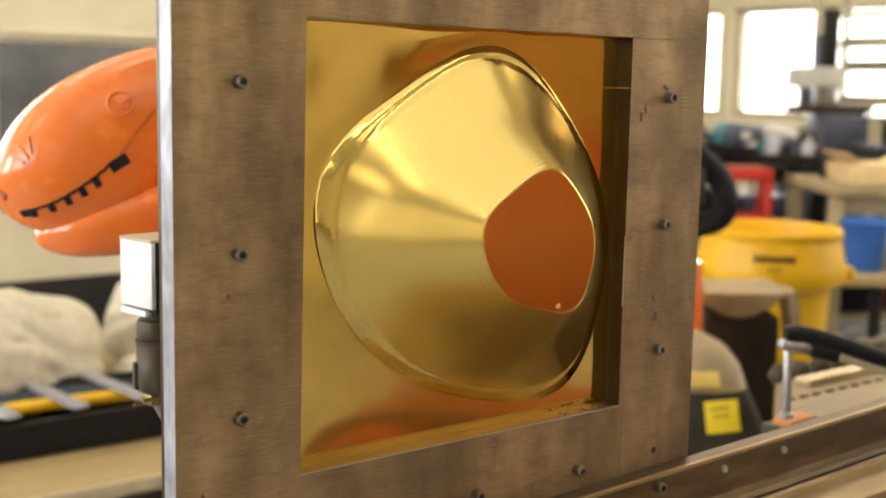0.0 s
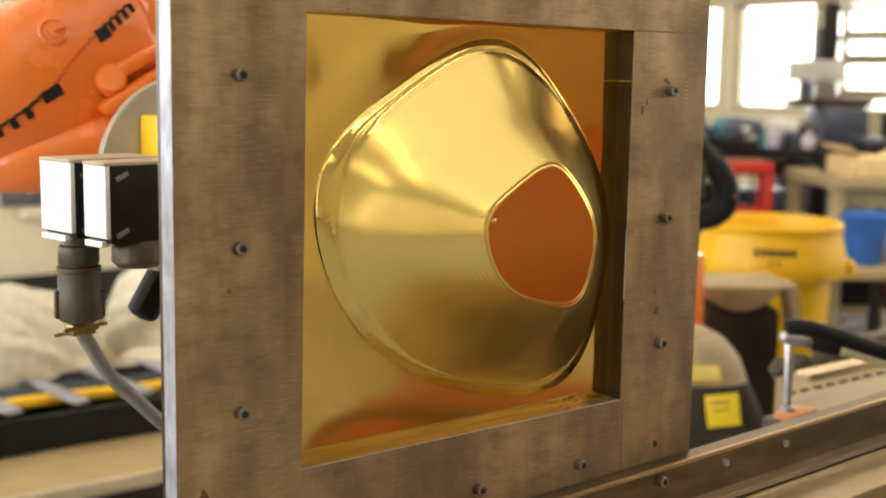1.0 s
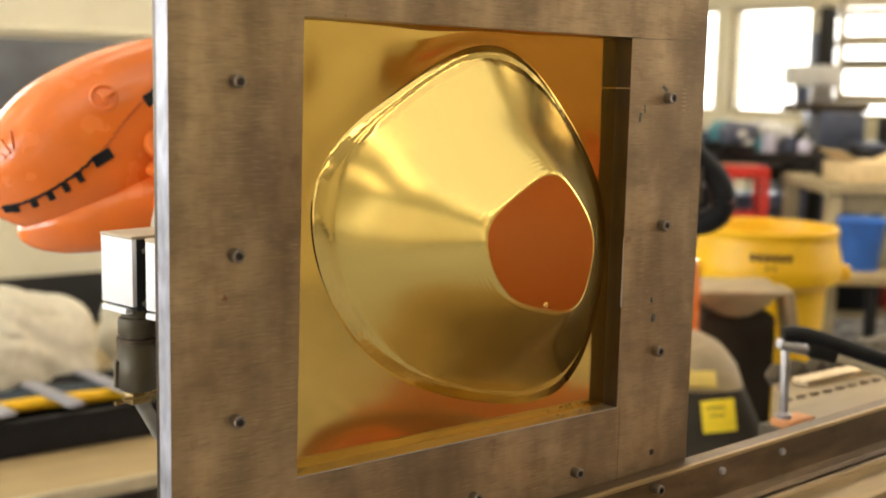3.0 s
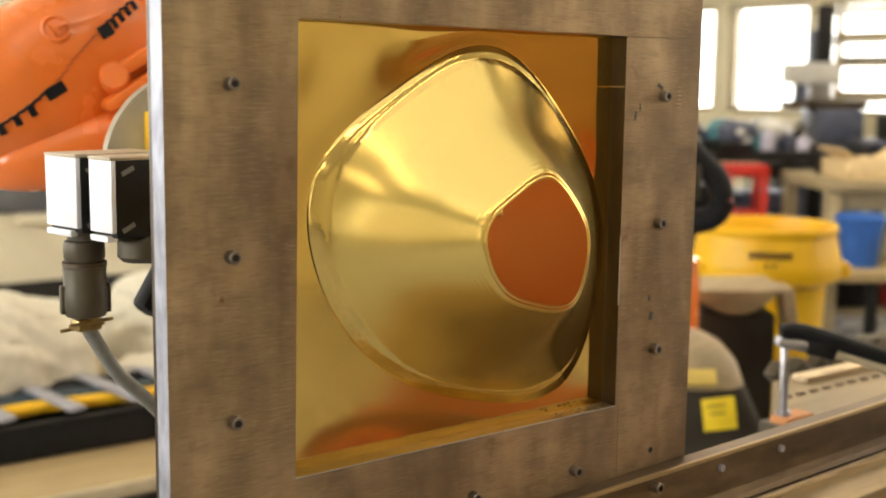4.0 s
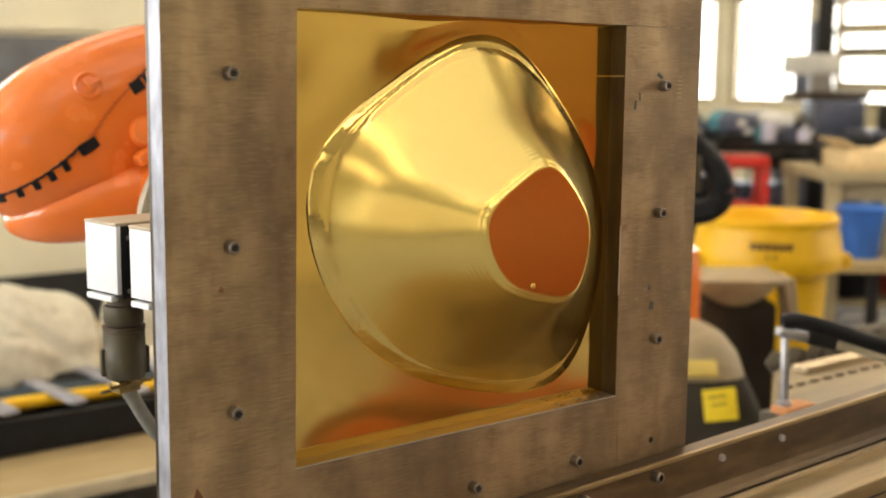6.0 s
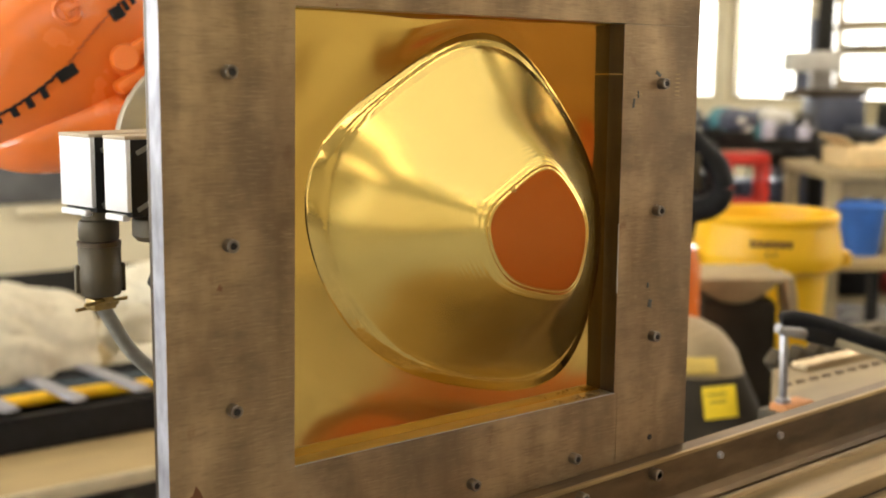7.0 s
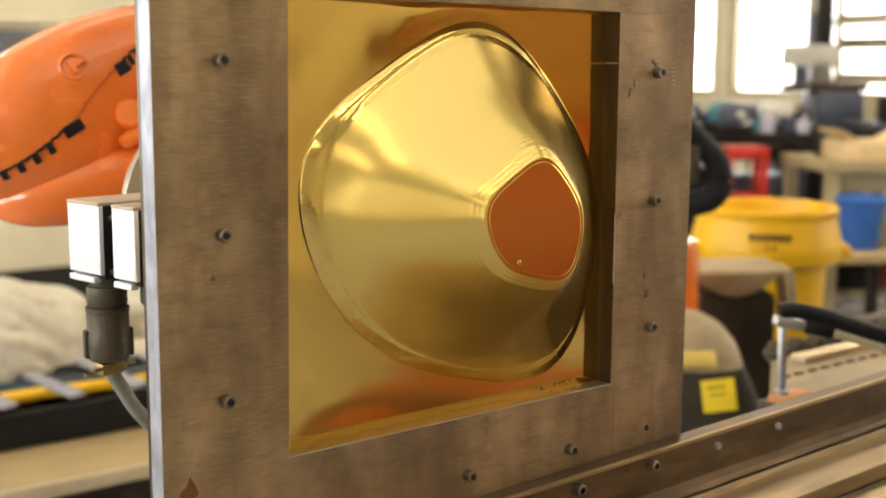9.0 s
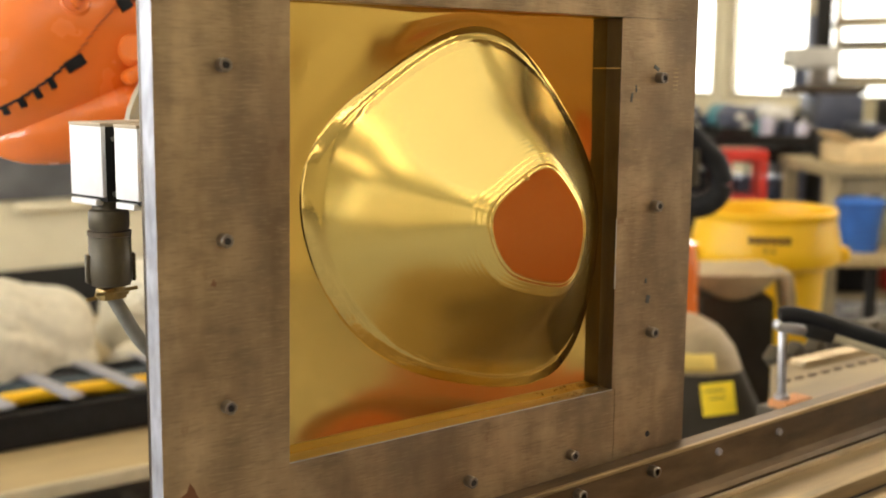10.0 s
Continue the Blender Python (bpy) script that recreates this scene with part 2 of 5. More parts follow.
def box(bm, c, s, rot=None, bevel=0.0, seg=2):
    m = Matrix.Translation(c)
    if rot is not None:
        m = m @ (rot if isinstance(rot, Matrix) else Euler([radians(a) for a in rot]).to_matrix().to_4x4())
    made = bmesh.ops.create_cube(bm, size=1, matrix=m @ Matrix.Diagonal((*s, 1)))["verts"]
    if bevel:
        edges = list({e for v in made for e in v.link_edges})
        bmesh.ops.bevel(bm, geom=edges, offset=bevel, segments=seg, profile=0.5, affect="EDGES")
    return bm


def rod(bm, a, b, r, r2=None, seg=20, bevel=0.0):
    a, b = Vector(a), Vector(b)
    d = b - a
    m = Matrix.Translation((a + b) / 2) @ d.to_track_quat("Z", "Y").to_matrix().to_4x4()
    made = bmesh.ops.create_cone(bm, cap_ends=True, segments=seg, radius1=r, radius2=r if r2 is None else r2, depth=d.length, matrix=m)["verts"]
    if bevel:
        es = [e for e in {e for v in made for e in v.link_edges} if any(len(f.verts) > 4 for f in e.link_faces)]
        bmesh.ops.bevel(bm, geom=es, offset=bevel, segments=2, profile=0.5, affect="EDGES")
    return bm


def rings(bm, loops, close=True, caps=(True, True)):
    """A skin over loops of points."""
    rows = [[bm.verts.new(p) for p in loop] for loop in loops]
    n = len(rows[0])
    for a, b in zip(rows, rows[1:]):
        for i in range(n if close else n - 1):
            bm.faces.new((a[i], a[(i + 1) % n], b[(i + 1) % n], b[i]))
    if caps[0]:
        bm.faces.new(rows[0])
    if caps[1]:
        bm.faces.new(rows[-1])
    return bm


def spline(points, per=10):
    p = [Vector(q) for q in points]
    p = [2 * p[0] - p[1], *p, 2 * p[-1] - p[-2]]
    out = []
    for i in range(1, len(p) - 2):
        for k in range(per):
            t = k / per
            out.append(0.5 * (2 * p[i] + (p[i + 1] - p[i - 1]) * t + (2 * p[i - 1] - 5 * p[i] + 4 * p[i + 1] - p[i + 2]) * t * t
                              + (3 * p[i] - p[i - 1] - 3 * p[i + 1] + p[i + 2]) * t ** 3))
    return out + [p[-2]]


def tube(bm, points, r, seg=12, per=10):
    pts = spline(points, per)
    loops = []
    for i, p in enumerate(pts):
        d = (pts[min(i + 1, len(pts) - 1)] - pts[max(i - 1, 0)]).normalized()
        q = d.to_track_quat("Z", "Y")
        loops.append([p + q @ Vector((r * math.cos(2 * math.pi * k / seg), r * math.sin(2 * math.pi * k / seg), 0)) for k in range(seg)])
    return rings(bm, loops)


def lathe(bm, profile, c, seg=32, axis=None):
    """A turned shape: profile of (radius, height) about z, or about axis."""
    q = Vector(axis).to_track_quat("Z", "Y") if axis else Matrix.Identity(3).to_quaternion()
    return rings(bm, [[Vector(c) + q @ Vector((r * math.cos(2 * math.pi * k / seg), r * math.sin(2 * math.pi * k / seg), h)) for k in range(seg)]
                      for r, h in profile])


def setting(name, bm, material, label, category, parent=None):
    ob = part(name, bm, material, parent)
    return tagged(ob, label, category, kind="structure")


# ---- the hall ----
def wall_with_openings(name, axis, at, span, height, openings, thick, material, label):
    """A wall in the plane axis = at; openings are (from, to, sill, head) along it."""
    bm = B()
    cuts = sorted({span[0], span[1], *[o[0] for o in openings], *[o[1] for o in openings]})
    for a, b in zip(cuts, cuts[1:]):
        inside = [o for o in openings if o[0] <= a and o[1] >= b]
        zs = [height[0]]
        for o in inside:
            zs += [o[2], o[3]]
        zs.append(height[1])
        for k in range(0, len(zs), 2):
            mid, size = ((a + b) / 2, (zs[k] + zs[k + 1]) / 2), (b - a, zs[k + 1] - zs[k])
            if axis == "x":
                box(bm, (at, mid[0], mid[1]), (thick, size[0], size[1]))
            else:
                box(bm, (mid[0], at, mid[1]), (size[0], thick, size[1]))
    return setting(name, bm, material, label, "wall")


TOP = 2.5
setting("floor", box(B(), (1.3, 0.6, FLOOR - 0.1), (11.8, 13.4, 0.2)), CONCRETE, "grey worn concrete workshop floor", "floor")
sx0, sx1, sy0, sy1 = SKYLIGHT
bm = B()
for cx0, cx1, cy0, cy1 in ((-4.6, 7.2, -6.1, sy0), (-4.6, 7.2, sy1, 7.3), (-4.6, sx0, sy0, sy1), (sx1, 7.2, sy0, sy1)):
    box(bm, ((cx0 + cx1) / 2, (cy0 + cy1) / 2, TOP + 0.1), (cx1 - cx0, cy1 - cy0, 0.2))
setting("ceiling", bm, CEILING_PAINT, "pale painted workshop ceiling with a rooflight", "ceiling")
# the last east opening is unseen, made wide to brighten the brass
EAST = [(5.65, 6.4, -0.06, 0.79), (4.72, 5.53, -0.06, 0.79), (3.6, 4.69, -0.06, 0.79), (-4.2, 1.8, 0.1, 2.2)]
# the first west opening is added, unseen, to brighten the cone's left side
WEST = [(-5.3, -2.2, -1.05, 2.35), (-0.9, 1.5, 0.0, 1.5), (2.0, 4.2, 0.0, 1.5)]
EASTX = 7.1
wall_with_openings("wall_east", "x", EASTX, (-5.9, 7.2), (FLOOR, TOP), EAST, 0.2, CREAM, "cream painted wall with wide bright windows")
wall_with_openings("wall_west", "x", -4.5, (-5.9, 7.2), (FLOOR, TOP), WEST, 0.2, CREAM, "cream painted wall with tall windows")
wall_with_openings("wall_south", "y", -6.0, (-4.6, 7.2), (FLOOR, TOP), [], 0.2, CREAM, "cream painted rear workshop wall")
wall_with_openings("wall_north", "y", 7.3, (-4.6, 7.2), (FLOOR, TOP), [], 0.2, CREAM, "cream painted far workshop wall")


def window(name, axis, at, o):
    w = thing(name, "white framed window with bright daylight behind", "window", kind="structure")
    a, b, z0, z1 = o
    mid = (a + b) / 2
    s = (lambda u, z: (at, u, z)) if axis == "x" else (lambda u, z: (u, at, z))
    d = (lambda u, z: (0.09, u, z)) if axis == "x" else (lambda u, z: (u, 0.09, z))
    for u in (a + 0.02, b - 0.02):
        part("window_frame", box(B(), s(u, (z0 + z1) / 2), d(0.04, z1 - z0), bevel=0.004), BEIGE, w)
    for z in (z0 + 0.02, z1 - 0.02):
        part("window_frame", box(B(), s(mid, z), d(b - a - 0.08, 0.04), bevel=0.004), BEIGE, w)
    glass = part("pane", box(B(), s(mid, (z0 + z1) / 2), (0.006, b - a - 0.08, z1 - z0 - 0.08)), GLASS, w, "clear window glass")
    glass.visible_shadow = False


GLASS = bpy.data.materials.new("window_glass")
GLASS.use_nodes = True
gb = GLASS.node_tree.nodes["Principled BSDF"]
gb.inputs["Transmission Weight"].default_value, gb.inputs["Roughness"].default_value = 1.0, 0.02
for i, o in enumerate(EAST):
    window("window_%d" % (i + 1), "x", EASTX, o)
for i, o in enumerate(WEST):
    window("window_%d" % (i + 5), "x", -4.5, o)
setting("backdrop", box(B(), (9.5, 2.0, 0.6), (0.05, 16, 6)), DAY, "bright overcast daylight outside the windows", "backdrop")
setting("backdrop", box(B(), (-7.0, -1.0, 0.6), (0.05, 16, 6)), DAY, "bright overcast daylight outside the windows", "backdrop")


# added board that glows as soft fill for the brass
setting("backdrop", box(B(), (-5.3, -3.8, 0.65), (0.05, 3.9, 3.9)), FILL_GLOW, "dim glowing board added outside the opening to brighten the brass", "backdrop")


def fitting(at):
    f = thing("ceiling_light", "long fluorescent ceiling light with lit tubes", "ceiling light", at, "ceiling lights")
    part("housing", box(B(), (0, 0, 0.03), (1.4, 0.58, 0.06), bevel=0.008), LIGHT_GREY, f)
    for y in (-0.18, 0.0, 0.18):
        part("tube", rod(B(), (-0.64, y, -0.02), (0.64, y, -0.02), 0.019), TUBE, f, "lit fluorescent tube")
    part("hanger", rod(B(), (0, 0, 0.06), (0, 0, TOP - at[2]), 0.01), ZINC, f)
    return f


first = fitting((*FITTINGS[0], 2.34))
for x, y in FITTINGS[1:]:
    copy_thing(first, pose(x, y, 2.34))

for bx in (-1.63, -0.5, 0.63):
    f = thing("batten_lamp", "slim fluorescent batten lamp under the ceiling", "ceiling light", (bx, -1.72, 2.38), "batten lamps")
    part("housing", box(B(), (0, 0, 0.035), (1.1, 0.1, 0.05), bevel=0.006), LIGHT_GREY, f)
    part("tube", rod(B(), (-0.53, 0, -0.005), (0.53, 0, -0.005), 0.013), TUBE, f, "lit fluorescent tube")
    part("hanger", rod(B(), (0, 0, 0.06), (0, 0, TOP - 2.38), 0.008), ZINC, f)

# partition behind the robot, with a dark panel
PY = 4.6
wall_with_openings("partition", "y", PY + 0.06, (-4.4, 2.2), (FLOOR, TOP), [(-3.3, 0.5, -0.25, 1.35)], 0.12, CREAM, "cream painted partition wall with a glazed opening")
setting("backdrop", box(B(), (-1.4, PY + 0.5, 0.55), (4.8, 0.04, 2.4)), DAY_SOFT, "bright daylight behind the glazed partition", "backdrop")
for u in (-3.28, -2.03, -0.77, 0.48):
    setting("window_9", box(B(), (u, PY + 0.06, 0.55), (0.04, 0.1, 1.6), bevel=0.004), BEIGE, "beige frame bar of the glazed partition", "window")


def dark_panel():
    p = thing("wall_panel", "dark grey framed panel on the cream partition", "wall panel", (0, PY, 0))
    x0, x1, z0, z1 = 0.94, 1.9, -0.46, 0.30
    part("board", box(B(), ((x0 + x1) / 2, -0.012, (z0 + z1) / 2), (x1 - x0, 0.02, z1 - z0), bevel=0.003), SLATE, p, "dark grey board")
    part("top_trim", box(B(), ((x0 + x1) / 2 - 0.6, -0.02, z1 + 0.04), (x1 - x0 + 1.6, 0.04, 0.03), bevel=0.006), CREAM, p)
    part("bottom_ledge", box(B(), ((x0 + x1) / 2 + 0.06, -0.03, z0 - 0.03), (x1 - x0 - 0.06, 0.06, 0.035), bevel=0.006), CREAM, p)
    return p


dark_panel()

# ---- the forming frame ----
RECESS = 0.022


def forming_frame():
    f = thing("forming_rig", "heavy brown ground-steel clamping plate with socket screws", "forming rig", (0, 0, 0))
    t = RECESS

    def ring_plate(bm, outer, inner, y0, y1):
        (ox0, ox1, oz0, oz1), (ix0, ix1, iz0, iz1) = outer, inner
        o = [(ox0, oz0), (ox1, oz0), (ox1, oz1), (ox0, oz1)]
        i = [(ix0, iz0), (ix1, iz0), (ix1, iz1), (ix0, iz1)]
        v = [[bm.verts.new((x, y, z)) for x, z in loop] for y in (y0, y1) for loop in (o, i)]
        for k in range(4):
            j = (k + 1) % 4
            bm.faces.new((v[0][k], v[0][j], v[1][j], v[1][k]))
            bm.faces.new((v[2][k], v[2][j], v[3][j], v[3][k]))
            bm.faces.new((v[0][k], v[0][j], v[2][j], v[2][k]))
            bm.faces.new((v[1][k], v[1][j], v[3][j], v[3][k]))
        return bm

    # left, top and bottom in one plate, the right stile as a bar of its own
    bm = B()
    x0, xs, x1, z0, z1 = -0.325, 0.2044, 0.3175, -0.335, 0.33
    prof = [(x0, z0), (xs, z0), (xs, -0.2), (-0.2042, -0.2045), (-0.1992, 0.2031), (x1, 0.2), (x1, z1), (x0, z1)]
    a = [bm.verts.new((x, 0, z)) for x, z in prof]
    b = [bm.verts.new((x, t, z)) for x, z in prof]
    fa, fb = bm.faces.new(a), bm.faces.new(b)
    side = [bm.faces.new((a[k], a[(k + 1) % 8], b[(k + 1) % 8], b[k])) for k in range(8)]
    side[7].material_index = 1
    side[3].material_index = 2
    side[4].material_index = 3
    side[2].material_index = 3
    part("front_plate", bm, [STEEL, STEEL_EDGE, STEEL_DARK, LEDGE], f, "brown steel plate with a pale edge, bluish daylight in its colour", 30)
    bm = B()
    prof = [(0.2, -0.2), (0.2052, -0.2), (0.2052, z0), (x1, z0), (x1, 0.2), (0.2, 0.2)]
    a = [bm.verts.new((x, 0, z)) for x, z in prof]
    b = [bm.verts.new((x, t, z)) for x, z in prof]
    bm.faces.new(a), bm.faces.new(b)
    side = [bm.faces.new((a[k], a[(k + 1) % 6], b[(k + 1) % 6], b[k])) for k in range(6)]
    # the face inside the opening is darker than the stile's front
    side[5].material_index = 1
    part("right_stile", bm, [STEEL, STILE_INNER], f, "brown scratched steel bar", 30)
    bm = ring_plate(B(), (-0.318, 0.311, -0.335, 0.325), (-0.2, 0.2, -0.2, 0.2), t + 0.0016, t + 0.022)
    part("back_plate", bm, STEEL_DARK, f, "dark steel backing plate", 30)
    # screws
    spots = [(-0.265, 0.1468), (-0.2662, 0.0016), (-0.2655, -0.1419), (0.2575, 0.1377), (0.2566, -0.0011), (0.2565, -0.1423), (0.1394, -0.2618), (0.0002, -0.2626), (-0.145, -0.263)]
    me_shaft = finish(lathe(B(), [(0.0001, 0.003), (0.0031, 0.003), (0.0033, 0.0098), (0.0051, 0.01), (0.0059, 0.009), (0.0059, -0.002)], (0, 0, 0), 24, (0, -1, 0)), "screw", SCREW, 35)
    me_hex = finish(lathe(B(), [(0.0001, 0.0046), (0.003, 0.0046), (0.0032, 0.0096)], (0, 0, 0), 6, (0, -1, 0)), "socket", BLACK_HOLE)
    for x, z in spots:
        s = new("screw", me_shaft)
        s.parent, s.location = f, (x, 0, z)
        h = new("socket", me_hex)
        h.parent = s
    # paint specks, scribed ticks and a chipped bright edge
    for x, z, w, h, a in ((0.217, 0.117, 0.003, 0.010, 10), (0.2235, 0.126, 0.002, 0.008, -6), (0.252, -0.105, 0.006, 0.009, 12), (0.248, -0.084, 0.003, 0.006, 0), (0.254, 0.148, 0.009, 0.004, 30)):
        part("paint_speck", box(B(), (x, -0.0002, z), (w, 0.0006, h), (0, a, 0), 0.0002), SPECK, f, "blue-green paint speck")
    for k in range(6):
        part("scribed_tick", box(B(), (0.285, -0.0001, 0.125 + 0.0045 * k), (0.007, 0.0004, 0.0011)), RAIL_TAN, f)
    for k in range(9):
        part("scribed_tick", box(B(), (0.219 + 0.006 * (k % 3), -0.0001, 0.07 + 0.011 * k - 0.02 * (k % 2)), (0.009, 0.0004, 0.0009), (0, 6, 0)), RAIL_TAN, f)
    part("chipped_edge", rod(B(), (0.2, 0.0002, -0.088), (0.2, 0.0002, -0.012), 0.0009, 0.0005, seg=8), ZINC, f, "bright chipped edge")
    part("burred_edge", rod(B(), (-0.2042, 0.0, -0.2045), (0.2, 0.0, -0.2), 0.0007, seg=8), ZINC, f, "bright thin line along the lower edge")
    part("scribed_line", box(B(), (0.1996, RECESS / 2, 0.1475), (0.0008, RECESS - 0.002, 0.0016)), RAIL_TAN, f, "pale scribed line across the inner face")
    bm = B()
    stain = [(-0.312, -0.222), (-0.309, -0.214), (-0.304, -0.211), (-0.301, -0.203), (-0.297, -0.209), (-0.293, -0.219), (-0.298, -0.224), (-0.305, -0.223)]
    rings(bm, [[Vector((x, y, z)) for x, z in stain] for y in (0.0002, -0.0004)])
    part("rust_stain", bm, RUST, f, "dark brown rust stain")
    # empty drilled holes, drawn as black discs with the inner shade as colour
    for x, z, r in ((0.259, -0.2605, 0.0034),):
        part("drilled_hole", lathe(B(), [(0.0001, 0.0004), (r, 0.0004), (r * 1.15, -0.001)], (x, 0, z), 16, (0, -1, 0)), BLACK_HOLE, f)
    return f


forming_frame()

# ---- the formed brass sheet ----
# five sides: bearing, distance of the lip, distance of the first cap
SIDES = [(121.0, 0.1837, 0.0663), (41.5, 0.1655, 0.0635), (-16.5, 0.1819, 0.0685), (-103.5, 0.1611, 0.0597), (-158.0, 0.1859, 0.0684)]
CAP_IN, CAP_Y = 0.115, -0.083
SEG = 240


def contour(inset, y):
    """The part's rounded outline, drawn in by inset."""
    out = []
    f = min(inset / CAP_IN, 1.0)
    over = max(inset - CAP_IN, 0.0)
    p = 4.25 + 0.5 * f - 1.2 * math.sin(math.pi * f)
    for k in range(SEG):
        th = 2 * math.pi * k / SEG
        s = 0.0
        for a, lip, cap in SIDES:
            c = math.cos(th - radians(a))
            if c > 0:
                s += (c / (lip + (cap - lip) * f - over)) ** p
        r = s ** (-1 / p)
        out.append(Vector((r * math.cos(th) + 0.0224 - 0.0144 * f, y, r * math.sin(th) - 0.0075 * (1 - f))))
    return out


def wall_slope(d):
    """A steep lip, then a wall that steepens towards the cap."""
    lip = 1.4 if d < 0.0014 else 1.0
    return lip * (0.84 + 0.45 * max(0, d - 0.014) / CAP_IN)


FINE = 600
DEPTHS = list(itertools.accumulate([wall_slope(CAP_IN * (k + 0.5) / FINE) for k in range(FINE)], initial=0.0))


def wall_y(d):
    """The depth of the wall at an inset, from the lip to the cap."""
    k = min(d / CAP_IN * FINE, FINE - 1e-6)
    i = int(k)
    part_of = (DEPTHS[i] + (DEPTHS[i + 1] - DEPTHS[i]) * (k - i)) / DEPTHS[-1]
    return RECESS - (RECESS - CAP_Y) * part_of


def brass_part():
    sheet = thing("brass_sheet", "polished brass sheet formed into a blunt five-sided cone", "brass sheet", (0, 0, 0))
    # flat rim with slight springback waves, clamped in the frame
    bm = B()
    loops = []
    for k in range(25):
        u = k / 24
        base = contour(0, RECESS)
        loop = []
        for i, b in enumerate(base):
            th = math.atan2(b.z, b.x)
            e = 0.21 / max(abs(math.cos(th)), abs(math.sin(th)))
            ex = Vector((e * math.cos(th), RECESS, e * math.sin(th)))
            q = ex.lerp(b, u)
            wide = min(max((e - b.length) / 0.09, 0.0), 1.0)
            q.y = RECESS - wide * math.sin(math.pi * u) ** 2 * (0.0002 + 0.0013 * max(0.0, math.sin(th)) * (1 + 0.5 * math.sin(5 * th))) 
            for gx, gz, gs, ga in ((-0.06, 0.172, 0.024, -0.0006), (-0.165, 0.15, 0.028, 0.0017), (-0.11, 0.165, 0.014, -0.0005), (-0.12, -0.17, 0.03, -0.0003), (0.14, 0.16, 0.03, 0.0007)):
                q.y += ga * math.exp(-((q.x - gx) ** 2 + (q.z - gz) ** 2) / (2 * gs * gs)) * math.sin(math.pi * u) ** 2
            loop.append(q)
        loops.append(loop)
    part("flat_rim", rings(bm, loops, caps=(False, False)), BRASS, sheet, "mirror-bright flat brass rim", 60)
    # wall with fine tool rings towards the cap
    bm = B()
    loops = []
    n = 170
    for k in range(n + 1):
        d = CAP_IN * k / n
        y = wall_y(d)
        near = max(0.0, (d - 0.086) / (CAP_IN - 0.086))
        y += (0.000004 + 0.00008 * near) * math.sin(2 * math.pi * d / 0.0033)
        loop = contour(d, y)
        soft = math.sin(math.pi * min(max((d - 0.017) / 0.06, 0), 1))
        for q in loop:
            # a shallow groove follows the lip, closer to it along the top
            up = max(0.0, math.sin(math.atan2(q.z, q.x)))
            q.y += 0.0009 * (1 + math.erf((d - 0.0135 + 0.006 * up) / 0.0026)) * (1 - d / CAP_IN)
            q.y += 0.0001 * soft * (math.sin(61 * q.x + 37 * q.z + 1) * math.sin(83 * q.z - 29 * q.x) + 0.5 * math.sin(140 * q.x - 60 * q.z) * math.sin(131 * q.z + 2))
        loops.append(loop)
    lip = next(k for k in range(n) if CAP_IN * k / n > 0.016)
    part("rolled_lip", rings(B(), loops[:lip + 1], caps=(False, False)), BRASS_LIP, sheet, "glossy rolled brass lip with small dents", 60)
    loops = loops[lip:]
    part("drawn_wall", rings(bm, loops, caps=(False, False)), BRASS_WALL, sheet, "satin drawn brass wall with fine tool rings", 60)
    return sheet


STEP = 0.0033


def step_piece(k, sheet):
    """One pass of the tool: a low rim and a flat cap, pushed out of the cap before it."""
    bm = B()
    d0 = CAP_IN + STEP * k
    loops = [contour(d0 - STEP + 0.0002, STEP)] if k else []
    for j in range(4):
        a = j / 3 * math.pi / 2
        loops.append(contour(d0 - 0.0008 + 0.0010 * math.sin(a), 0.0008 * (1 - math.sin(a))))
    edge = len(loops)
    for s in (0.97, 0.85, 0.6, 0.3, 0.02):
        c = contour(d0 + 0.0002, 0)
        loops.append([Vector((0.008 + (q.x - 0.008) * s, 0.0005 * (1 - s), q.z * s)) for q in c])
    bm = rings(bm, loops, caps=(False, True))
    bm.faces.ensure_lookup_table()
    for f in bm.faces[:(edge - 1) * SEG]:
        f.material_index = 1
    ob = part("cap" if k == 0 else "pressed_cap", bm, [BRASS_CAP, BRASS_WALL], sheet, "flat mirror-bright brass cap", 60)
    return ob


sheet = brass_part()
CAPS = [step_piece(k, sheet) for k in range(5)]
CAPS[0].location = (0, CAP_Y, 0)
part_dent = part("tool_dimple", lathe(B(), [(0.0085 * math.sin(a), -0.0085 * (1 - math.cos(a))) for a in [0.02, 0.12, 0.24, 0.36]], (0, 0, 0), 24, (0, -1, 0)), BRASS_CAP, sheet, "small bright dimple where the tool presses")

def metal_chips():
    rnd = random.Random(4)
    bm = B()
    for k in range(38):
        x = 0.196 - abs(rnd.gauss(0, 0.035)) if k < 38 else rnd.uniform(-0.18, 0.15)
        sx, sy, sz = rnd.uniform(0.001, 0.004), rnd.uniform(0.001, 0.0025), rnd.uniform(0.0004, 0.0014)
        x = max(x, -0.19)
        box(bm, (x, rnd.uniform(0.004, 0.017), -0.2 - 0.0045 * (0.2044 - x) / 0.4086 + sz / 2), (sx, sy, sz), (0, 0, rnd.uniform(0, 180)))
    ob = part("metal_chips", bm, RAIL_TAN)
    return tagged(ob, "small brass chips lying on the lower ledge", "metal chips", kind="stuff")


metal_chips()

